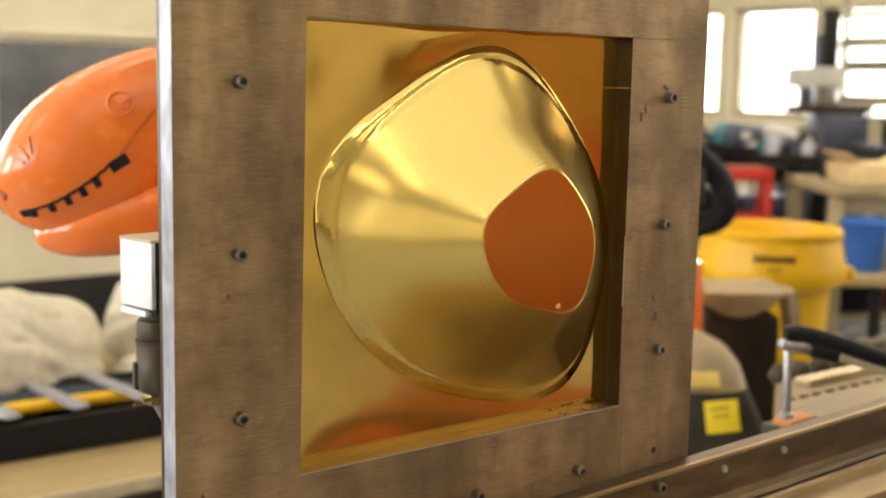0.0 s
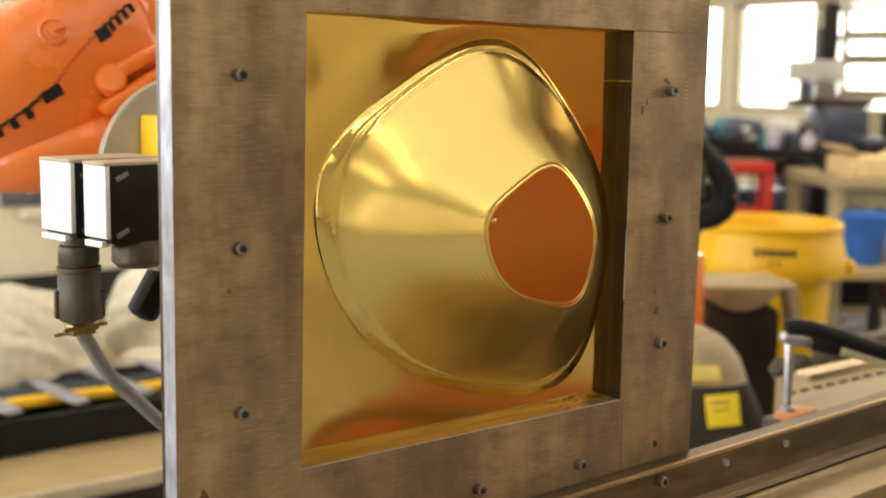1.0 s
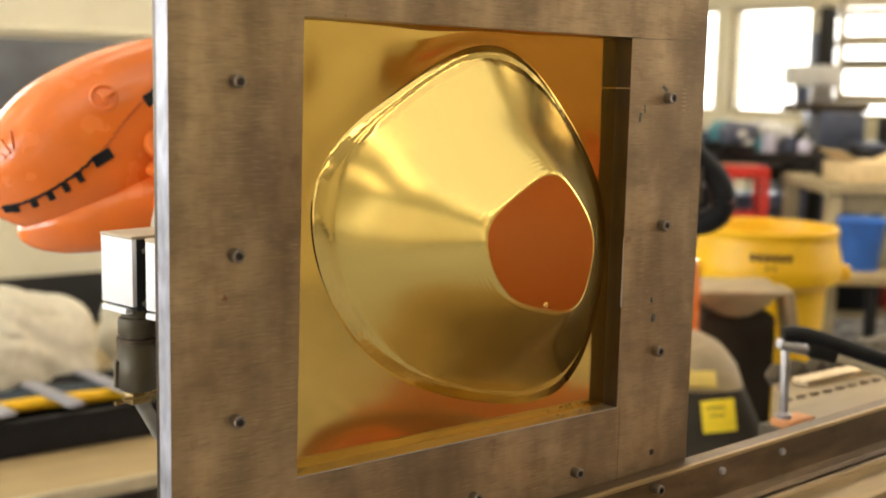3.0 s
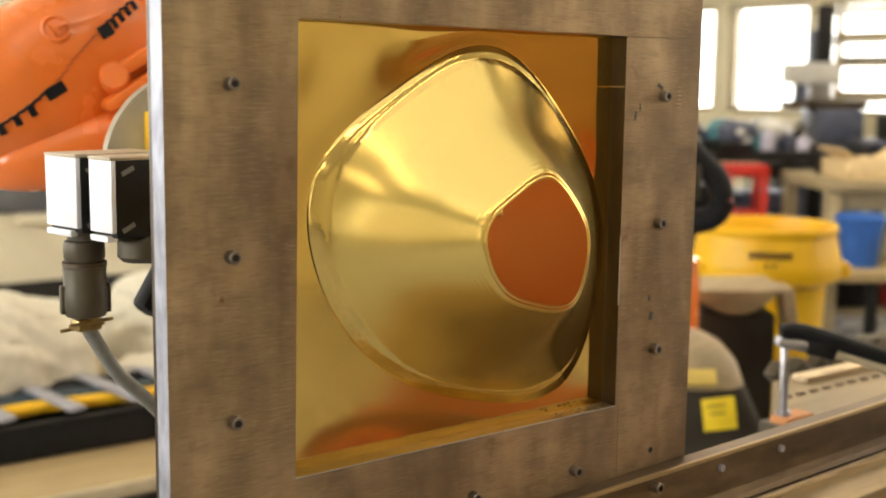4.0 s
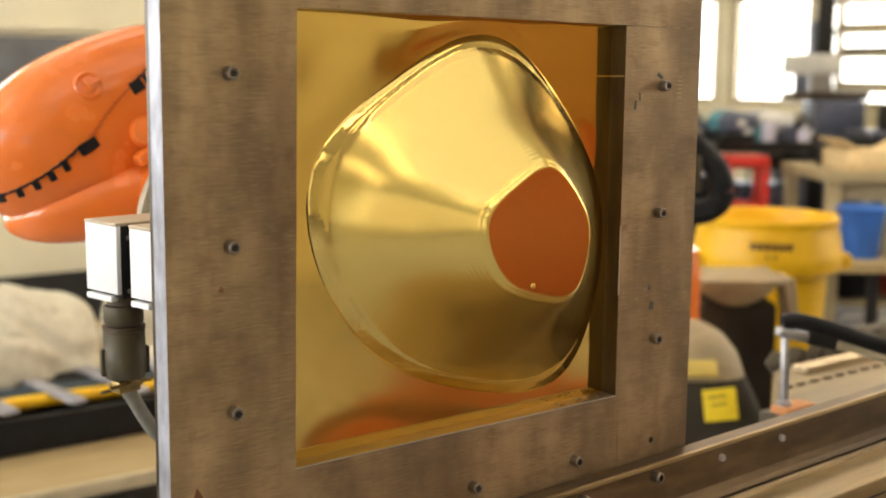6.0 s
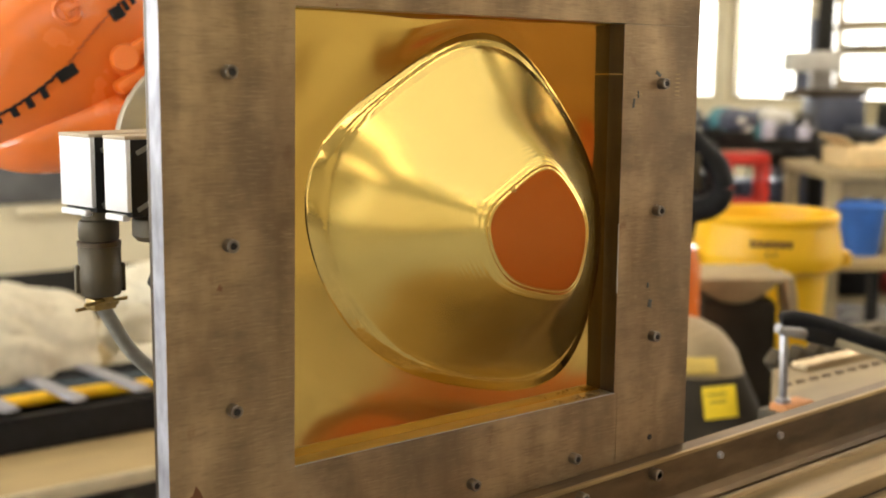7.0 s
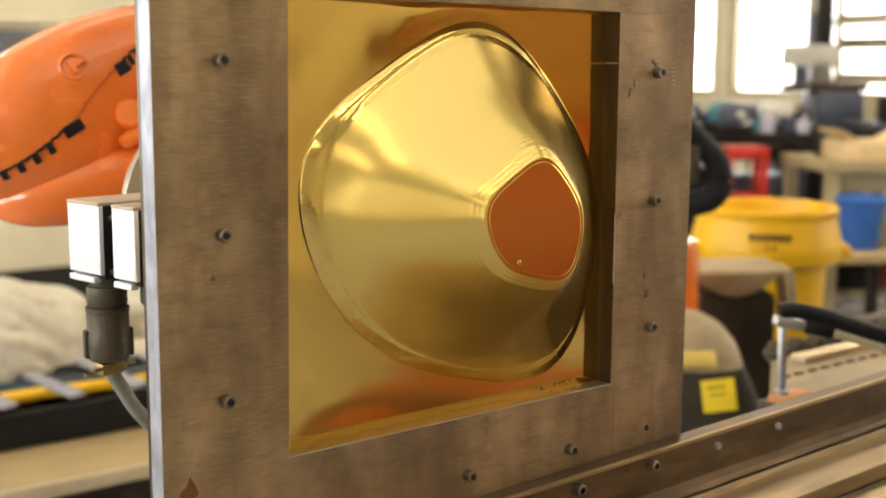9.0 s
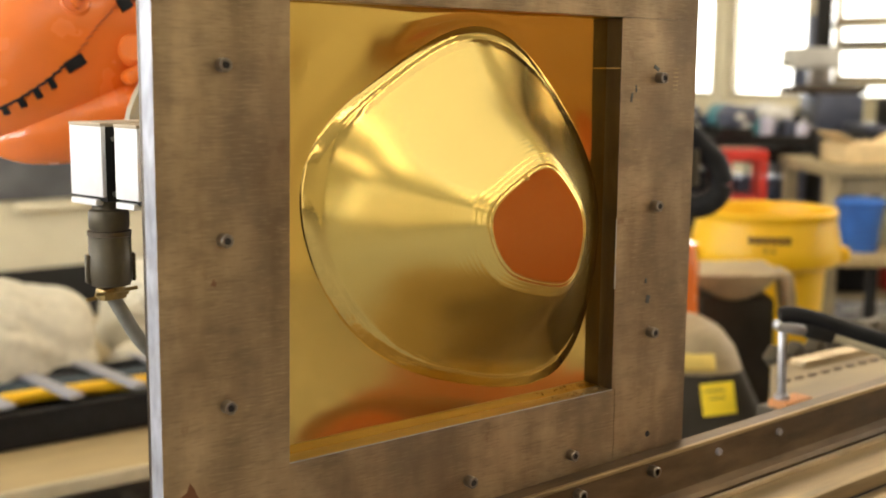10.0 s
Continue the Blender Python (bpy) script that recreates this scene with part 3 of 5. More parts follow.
# ---- rails under the frame ----
def front_rail():
    r = thing("front_rail", "brown steel angle rail bolted across the frame foot", "rail", (0, 0, 0))
    x0, x1 = -1.2, 2.6
    bm = B()
    prof = [(0.0, -0.2705), (-0.020, -0.2705), (-0.023, -0.273), (-0.025, -0.317), (-0.034, -0.322), (-0.038, -0.327), (-0.038, -0.336), (0.0, -0.336)]
    rings(bm, [[Vector((x, y - 0.0015, z)) for y, z in prof] for x in (x0, x1)])
    part("angle_bar", bm, RAIL, r, "dark brown steel angle bar", 20)
    bm = B()
    box(bm, ((x0 + x1) / 2, -0.0235, -0.272), (x1 - x0, 0.005, 0.005), bevel=0.001)
    part("top_edge", bm, RAIL_TAN, r, "worn bright upper edge")
    mid, ln = (x0 + x1) / 2, x1 - x0
    part("bed_strip", box(B(), (mid, -0.077, -0.345), (ln, 0.07, 0.022), bevel=0.003), RAIL_TAN, r, "tan worn bed strip")
    part("bed_edge", box(B(), (mid, -0.046, -0.332), (ln, 0.006, 0.008), bevel=0.0015), RAIL_EDGE, r, "worn bright strip edge")
    part("bed_strip", box(B(), (mid, -0.13, -0.362), (ln, 0.05, 0.016), bevel=0.003), RAIL_TAN, r, "tan worn bed strip")
    part("bed_edge", box(B(), (mid, -0.157, -0.358), (ln, 0.006, 0.012), bevel=0.0015), RAIL_EDGE, r, "worn bright strip edge")
    part("bed_groove", box(B(), (mid, -0.1105, -0.3575), (ln, 0.006, 0.01)), BLACK_HOLE, r)
    bm = B()
    box(bm, (mid, -0.08, -0.432), (ln, 0.15, 0.124), bevel=0.006)
    part("box_section", bm, STEEL_DARK, r, "dark steel box section")
    me = finish(lathe(B(), [(0.0001, 0.002), (0.0022, 0.002), (0.0024, 0.0035), (0.004, 0.0035), (0.0043, 0.0025), (0.0043, -0.002)], (0, 0, 0), 20, (0, -1, 0)), "bolt", ZINC, 35)
    for x in (0.352, 0.463):
        b = new("bolt", me)
        b.parent, b.location = r, (x, -0.0258, -0.2868)
    me2 = finish(lathe(B(), [(0.0001, 0.003), (0.0032, 0.003), (0.0034, 0.0098), (0.0054, 0.01), (0.0062, 0.009), (0.0062, -0.002)], (0, 0, 0), 24, (0, -1, 0)), "screw", SCREW, 35)
    for x in (0.247, 0.135, 0.02):
        b = new("screw", me2)
        b.parent, b.location = r, (x - 0.0075, -0.0258, -0.2832)
    for x in (-0.9, 0.9, 2.4):
        part("leg", box(B(), (x, -0.08, (FLOOR - 0.47) / 2), (0.1, 0.1, -0.47 - FLOOR), bevel=0.005), STEEL_DARK, r)
    # the whole rail climbs slightly along its length
    lean = Matrix.Identity(4)
    lean[2][0], lean[2][3] = 0.036, -0.018
    for o in r.children:
        if o.data.users > 1:
            o.location.z += 0.036 * o.location.x - 0.018
        elif not o.name.startswith("leg"):
            o.data.transform(lean)
    return r


front_rail()


def rear_beam():
    r = thing("rear_beam", "tan painted machine beam behind the frame", "beam", (0, 0, 0))
    x0, x1, z = 1.02, 3.4, -0.386
    plan = [(0.82, 0.2), (1.06, 0.44), (3.4, 0.44), (3.4, 0.2)]
    part("beam_body", rings(B(), [[Vector((x, y, h)) for x, y in plan] for h in (z - 0.16, z)]), BEAM, r, "beige beam with a slanting end", 20)
    part("top_strip", box(B(), (2.24, 0.405, z + 0.006), (2.3, 0.035, 0.016), bevel=0.003), RAIL_EDGE, r, "tan guide strip")
    part("bracket", box(B(), (0.875, 0.25, z - 0.0105), (0.11, 0.07, 0.025), bevel=0.003), OLIVE, r)
    me = finish(box(B(), (0, 0, 0), (0.034, 0.03, 0.034), (0, 45, 0), 0.004), "tooth", OLIVE, 40)
    for i in range(28):
        q = new("tooth", me)
        q.parent, q.location = r, (1.10 + 0.06 * i, 0.462, z + 0.006)
    me = finish(box(B(), (0, 0, 0), (0.022, 0.008, 0.006), bevel=0.002), "slot", PRINT, 40)
    for i in range(60):
        q = new("slot", me)
        q.parent, q.location = r, (0.985 + 0.038 * i, 0.352, z + 0.001)
    for x in (1.4, 3.2):
        part("leg", box(B(), (x, 0.34, (FLOOR + z - 0.16) / 2), (0.12, 0.12, z - 0.16 - FLOOR), bevel=0.005), BEAM, r)
    return r


rear_beam()


# made-up black box that fills in the dark area behind the beam
def machine_bed():
    m = thing("machine_bed", "dark box added to fill the dark area behind the beam", "machine bed", (0, 0, 0))
    part("body", box(B(), (2.9, 0.72, (FLOOR - 0.5) / 2), (2.0, 0.36, -0.5 - FLOOR), bevel=0.004), BLACK, m)
    part("top_rail", box(B(), (2.9, 0.62, -0.487), (2.0, 0.05, 0.026), bevel=0.004), OLIVE, m)
    part("top_rail", box(B(), (2.9, 0.82, -0.487), (2.0, 0.05, 0.026), bevel=0.004), OLIVE, m)
    return m


machine_bed()


def clamp():
    c = thing("bar_clamp", "black-handled screw clamp with zinc spindle on the beam", "clamp", (0, 0, 0))
    foot = Vector((0.845, 0.255, -0.372))
    top = Vector((0.853, 0.266, -0.246))
    part("spindle", rod(B(), foot + Vector((0, 0, 0.004)), top, 0.0068, bevel=0.001), ZINC, c, "zinc threaded spindle")
    part("foot_pad", lathe(B(), [(0.0001, 0), (0.012, 0), (0.012, 0.006), (0.007, 0.01)], foot, 20), ZINC, c)
    part("collar", box(B(), top + Vector((0.014, -0.008, -0.014)), (0.06, 0.024, 0.016), (0, 12, -30), 0.004), ZINC, c)
    def off(d, z):
        return top + Vector((0.797 * d, -0.604 * d, z))

    part("handle", tube(B(), [off(-0.006, 0.006), off(0.02, 0.008), off(0.07, -0.004), off(0.165, -0.034), off(0.34, -0.08)], 0.0135, 14), BLACK, c, "black rubber-covered handle")
    part("lower_bar", tube(B(), [off(0.07, -0.026), off(0.11, -0.034), off(0.17, -0.052), off(0.34, -0.1)], 0.0085, 12), BEIGE, c)
    part("pivot", box(B(), off(0.06, -0.02), (0.05, 0.02, 0.028), (0, 14, -37), 0.006), BLACK_METAL, c)
    part("pad_block", box(B(), foot + Vector((0.018, -0.004, -0.007)), (0.07, 0.036, 0.014), bevel=0.003), PEACH, c, "peach-coloured pad block")
    return c


clamp()

# ---- the moving robot wrist with its forming tool ----
UX, WX = Vector((0.927, -0.375, 0)), Vector((0.375, 0.927, 0))


def arm_point(s, phi, c, axis, up, length, w, h, squash=2.4, back=0.0):
    """A point on a bulging housing: s from -1 (nose) to 1, phi around."""
    side = axis.cross(up).normalized()
    fat = (1 - abs(s) ** squash) ** (1 / 2.0) if s < 0 else (1 - back * s * s)
    cp, sp = math.cos(phi), math.sin(phi)
    e = 0.8
    x = math.copysign(abs(cp) ** (e if sp > 0 else 0.42), cp) * w * fat
    z = math.copysign(abs(sp) ** e, sp) * h * fat
    return c + axis * (length * s) + side * x + up * z


def housing(bm, c, axis, up, length, w, h, squash=2.4, back=0.0, ns=28, nf=48):
    loops = []
    for k in range(ns + 1):
        s = -math.cos(math.pi / 2 * min(1, k / (ns * 0.6))) if k < ns * 0.6 else (k / ns - 0.6) / 0.4
        s = max(s, -0.9995)
        loops.append([arm_point(s, 2 * math.pi * j / nf, c, axis, up, length, w, h, squash, back) for j in range(nf)])
    for d, sc in ((0.03, 0.9), (0.04, 0.7)):
        last = loops[ns]
        m = sum(last, Vector()) / nf
        loops.append([m + (q - m) * sc + axis * length * d for q in last])
    return rings(bm, loops)


def robot_wrist():
    """Modelled about the tool tip: the origin lies where the tool meets the sheet."""
    r = thing("forming_robot", "orange industrial robot wrist carrying a forming tool", "robot", (0, 0, 0))
    c = Vector((-0.103, 0.882, 0.114))
    axis = (UX * math.cos(radians(33)) + Vector((0, 0, 1)) * math.sin(radians(33)) + WX * 0.22).normalized()
    up = (Vector((0, 0, 1)) - axis * axis.z).normalized()
    w, h, ln = 0.1, 0.105, 0.165
    part("wrist_housing", housing(B(), c, axis, up, ln, w, h, 1.95, 0.3), ORANGE, r, "rounded orange cast wrist housing")
    # lower fork of the wrist
    c2 = c - up * 0.124 + axis * 0.046 - WX * 0.008
    ax2 = (axis - up * 0.28).normalized()
    part("wrist_fork", housing(B(), c2, ax2, up, 0.205, 0.098, 0.058, 2.4, 0.1), ORANGE, r, "orange lower wrist fork")
    part("axis_cover", housing(B(), c2 - up * 0.052 + axis * 0.02, ax2, up, 0.05, 0.05, 0.022, 2.0, 0.4), ORANGE, r)
    # degree scale along the seam
    def on(s, phi, lift=0.0015):
        p = arm_point(s, phi, c, axis, up, ln, w, h, 1.95, 0.3)
        q1 = arm_point(s + 0.02, phi, c, axis, up, ln, w, h, 1.95, 0.3) - p
        q2 = arm_point(s, phi + 0.03, c, axis, up, ln, w, h, 1.95, 0.3) - p
        nrm = q1.cross(q2).normalized()
        if nrm.dot(p - c) < 0:
            nrm = -nrm
        return p + nrm * lift, q1.normalized(), nrm

    def mark(name, s, phi, size, material, lift=0.0008):
        p, d, nrm = on(s, phi, lift)
        e = nrm.cross(d).normalized()
        m = Matrix((d, e, nrm)).transposed()
        return part(name, box(B(), p, size, m.to_4x4(), 0.0006, 1), material, r)

    def seam(s, d=0.0):
        return radians(-3 + 15 * s + 5 * s * s + d)

    for k in range(5):
        mark("scale_mark", -0.835 + 0.135 * k, seam(-0.835 + 0.135 * k, -3), (0.009, 0.013, 0.003), BLACK)
    for k in range(11):
        mark("scale_line", -0.89 + 0.075 * k, seam(-0.89 + 0.075 * k, 1), (0.0135, 0.0035, 0.003), BLACK)
    mark("scale_block", -0.055, seam(-0.055, -2), (0.028, 0.016, 0.003), BLACK)
    mark("scale_block", -0.87, seam(-0.87, -2), (0.02, 0.011, 0.003), BLACK)
    for k in range(9):
        mark("seam_line", 0.03 + 0.063 * k, seam(0.03 + 0.063 * k, 1), (0.0125, 0.0016, 0.0018), SEAM)
    mark("scale_block", 0.575, seam(0.575, -2), (0.02, 0.018, 0.003), BLACK)
    for k in range(4):
        mark("scale_mark", 0.675 + 0.08 * k, seam(0.675 + 0.08 * k, -3), (0.007, 0.014, 0.003), BLACK)
        mark("scale_line", 0.655 + 0.08 * k, seam(0.655 + 0.08 * k, 1), (0.0135, 0.0035, 0.003), BLACK)
    # cast boss and raised cast marks
    p, d, nrm = on(0.235, radians(24), 0.001)
    fr = Matrix((d, nrm.cross(d), nrm)).transposed().to_4x4()
    part("cast_boss", lathe(B(), [(0.0001, -0.004), (0.011, -0.004), (0.0145, 0.001), (0.0175, 0.002), (0.0235, -0.005)], p - nrm * 0.001, 28, nrm), ORANGE, r, "cast boss with a recess")
    part("boss_lug", box(B(), p + d * 0.006, (0.022, 0.008, 0.008), fr, 0.002), ORANGE, r)
    part("boss_lug", box(B(), p - d * 0.002, (0.007, 0.022, 0.007), fr, 0.002), ORANGE, r)
    for k in range(3):
        p, d, nrm = on(-0.70 + 0.07 * k, radians(42), 0.001)
        part("cast_mark", box(B(), p, (0.005, 0.026, 0.003), Matrix((d, nrm.cross(d), nrm)).transposed().to_4x4() @ pose(0, 0, 0, 0, 0, 20 - 25 * k), 0.001), ORANGE, r)
    p, d, nrm = on(-0.95, radians(46), 0.0)
    part("nose_recess", box(B(), p - nrm * 0.002, (0.012, 0.03, 0.006), Matrix((d, nrm.cross(d), nrm)).transposed().to_4x4(), 0.0025), SEAM, r, "dark orange slot in the nose")
    # caps on the fork
    out = Vector((-0.35, -0.9, 0.25)).normalized()
    q = c + axis * 0.089 - up * 0.058 - WX * 0.098
    part("plug", lathe(B(), [(0.0001, 0.016), (0.017, 0.016), (0.021, 0.011), (0.022, -0.03)], q, 28, out), ORANGE, r, "round orange plug")
    part("plug_saddle", box(B(), q + axis * 0.045 + up * 0.004, (0.075, 0.03, 0.022), Matrix((axis, axis.cross(up) * -1, up)).transposed().to_4x4(), 0.008), ORANGE, r)
    part("plug_saddle", box(B(), q - up * 0.026 + axis * 0.03, (0.13, 0.05, 0.02), Matrix((axis, axis.cross(up) * -1, up)).transposed().to_4x4(), 0.008), ORANGE, r)
    q = c + axis * 0.037 - up * 0.14 - WX * 0.104
    part("plug_bolt", lathe(B(), [(0.0001, 0.002), (0.006, 0.002), (0.0065, 0.011), (0.0125, 0.011), (0.014, -0.01)], q, 20, out), ORANGE, r)
    # forearm back to the elbow, behind the plate
    back = c + axis * (ln * 0.95)
    part("forearm", housing(B(), (back + Vector((1.55, 1.44, 0.26))) / 2, (back - Vector((1.55, 1.44, 0.26))).normalized(), Vector((0, 0, 1)), (back - Vector((1.55, 1.44, 0.26))).length / 2, 0.085, 0.08, 3.0, 0.1), ORANGE, r)
    # flange, load cell and tool along the y axis
    part("flange_disc", rod(B(), (0, 0.60, 0), (0, 0.615, 0), 0.122, seg=56, bevel=0.002), DISC, r, "pale round flange disc")
    part("flange_body", rod(B(), (0, 0.615, 0), (0, 0.80, 0.03), 0.045, 0.05, seg=40), ORANGE, r)
    part("adapter_block", box(B(), (-0.028, 0.565, 0.03), (0.085, 0.07, 0.085), bevel=0.003), YELLOW, r, "yellow adapter block")
    part("adapter_plate", box(B(), (-0.035, 0.525, 0.02), (0.06, 0.01, 0.06), bevel=0.002), PINK, r)
    part("load_cell", rod(B(), (0, 0.41, 0), (0, 0.56, 0), 0.055, seg=40, bevel=0.004), ZINC, r)
    part("tool_holder", rod(B(), (0, 0.2, 0), (0, 0.41, 0), 0.028, seg=32, bevel=0.003), STEEL_DARK, r)
    part("tool_shank", rod(B(), (0, 0.036, 0), (0, 0.2, 0), 0.008, seg=20, bevel=0.002), ZINC, r)
    part("tool_ball", lathe(B(), [(0.0001, 0.0035), (0.0045, 0.005), (0.0072, 0.0075), (0.008, 0.012), (0.0075, 0.0145)], (0, 0.024, 0), 20, (0, 1, 0)), ZINC, r)
    return r


DISC = mat("dull_flange_metal", (0.42, 0.39, 0.31), 0.4, 0.4, 0.12, 30)


wrist = robot_wrist()


def sensor_box(at, depth, parent):
    """Black connector box with a white end plate; at is its upper far corner."""
    x, y, z = at
    w, h = 0.105, 0.082
    y -= depth / 2
    q = part("connector_box", box(B(), (x + 0.007 + w / 2, y, z - h / 2), (w, depth, h), bevel=0.0015), BLACK_METAL, parent, "black connector box with a white end plate")
    part("end_plate", box(B(), (x + 0.004, y, z - h * 0.46), (0.006, depth, h * 0.94), bevel=0.0012), WHITE, q, "white end plate")
    part("lid", box(B(), (x + w / 2 + 0.004, y, z + 0.002), (w + 0.008, depth, 0.004), bevel=0.001), LID, q, "pale tan metal lid")
    part("base_lip", box(B(), (x + 0.006, y + depth * 0.12, z - h - 0.001), (0.010, depth * 0.8, 0.007), bevel=0.0015), WHITE, q)
    for dx in (0.014, w - 0.012):
        for dz in (-0.011, -h + 0.011):
            part("corner_label", box(B(), (x + 0.007 + dx, y - depth / 2 - 0.0006, z + dz), (0.016, 0.0014, 0.005), (0, -25, 0)), GREY_CABLE, q)
    return q


LID = mat("tan_lid", (0.46, 0.37, 0.26), 0.45, 0.1, 0.1, 30)


def sensor_pack():
    ob = Vector((-0.2305, 0.502, 0.027))
    before = set(wrist.children_recursive)
    sensor_box(ob, 0.062, wrist)
    sensor_box(ob + Vector((0.002, -0.084, 0)), 0.042, wrist)
    a = ob + Vector((0.026, -0.034, -0.086))
    c = part("connector", lathe(B(), [(0.018, 0.006), (0.018, -0.006), (0.0215, -0.008), (0.0225, -0.012), (0.0225, -0.026), (0.0205, -0.030), (0.0205, -0.034), (0.0235, -0.037),
                                      (0.0235, -0.06), (0.0245, -0.062), (0.0245, -0.084), (0.0215, -0.092), (0.012, -0.094)], a, 28), OLIVE, wrist, "olive metal circular connector")
    part("coupling_ring", lathe(B(), [(0.0222, -0.030), (0.0243, -0.031), (0.0243, -0.036), (0.0222, -0.037)], a, 28), STEEL_DARK, c)
    for k in (-1, 1):
        part("side_wing", box(B(), a + UX * (0.0245 * k) + Vector((0, 0, -0.073)), (0.006, 0.012, 0.032), (0, 0, -22), 0.002), OLIVE, c)
    b = ob + Vector((0.056, -0.103, -0.084))
    part("connector_stub", lathe(B(), [(0.020, 0.004), (0.026, -0.002), (0.0275, -0.006), (0.0275, -0.022), (0.022, -0.028), (0.0001, -0.028)], b, 28), OLIVE, wrist, "olive connector stub")
    # strain relief with two screws, and the cable
    z = a.z - 0.102
    part("strain_relief", box(B(), (a.x, a.y, z), (0.03, 0.02, 0.014), bevel=0.003), BRASS_CLAMP, wrist, "brass cable clamp")
    part("relief_saddle", box(B(), (a.x + 0.004, a.y - 0.006, z + 0.008), (0.012, 0.012, 0.014), bevel=0.003), BRASS_CLAMP, wrist)
    for dy, dz in ((-0.009, 0.004), (0.009, -0.004)):
        part("clamp_screw", rod(B(), (a.x - 0.026, a.y + dy, z - 0.002 + dz), (a.x + 0.028, a.y + dy, z + dz), 0.0022, seg=10), BRASS_CLAMP, wrist)
    tail = [(a.x + 0.002, a.y, z - 0.004), (a.x + 0.010, a.y - 0.002, z - 0.020), (a.x + 0.032, a.y - 0.006, z - 0.058), (a.x + 0.066, a.y - 0.01, z - 0.094), (a.x + 0.11, a.y - 0.005, z - 0.135),
            (a.x + 0.19, a.y + 0.02, z - 0.19), (a.x + 0.3, a.y + 0.12, z - 0.16), (a.x + 0.34, a.y + 0.26, z - 0.02)]
    part("cable", tube(B(), tail, 0.0085), GREY_CABLE, wrist, "grey cable hanging in a bow")
    # black angled brackets under the boxes
    for dx, dy in ((0.135, -0.03), (0.158, -0.075)):
        part("bracket", box(B(), ob + Vector((dx - 0.004, dy, -0.152)), (0.034, 0.03, 0.085), (0, 35, 0), 0.009), BLACK, wrist, "black angled bracket")
    part("mounting_arm", box(B(), ob + Vector((0.16, -0.04, -0.05)), (0.12, 0.06, 0.05), bevel=0.004), LIGHT_GREY, wrist)
    part("mounting_block", box(B(), ob + Vector((0.118, -0.06, -0.103)), (0.05, 0.05, 0.045), bevel=0.006), PINK, wrist)
    m = Matrix.Translation(ob) @ Matrix.Rotation(radians(11), 4, "Z") @ Matrix.Translation(-ob)
    for o in wrist.children_recursive:
        if o not in before:
            o.data.transform(m)
    part("hose_fitting", rod(B(), (-0.055, 0.54, 0.135), (-0.03, 0.54, 0.15), 0.011, seg=16, bevel=0.002), BLUE, wrist, "blue hose fitting")


sensor_pack()

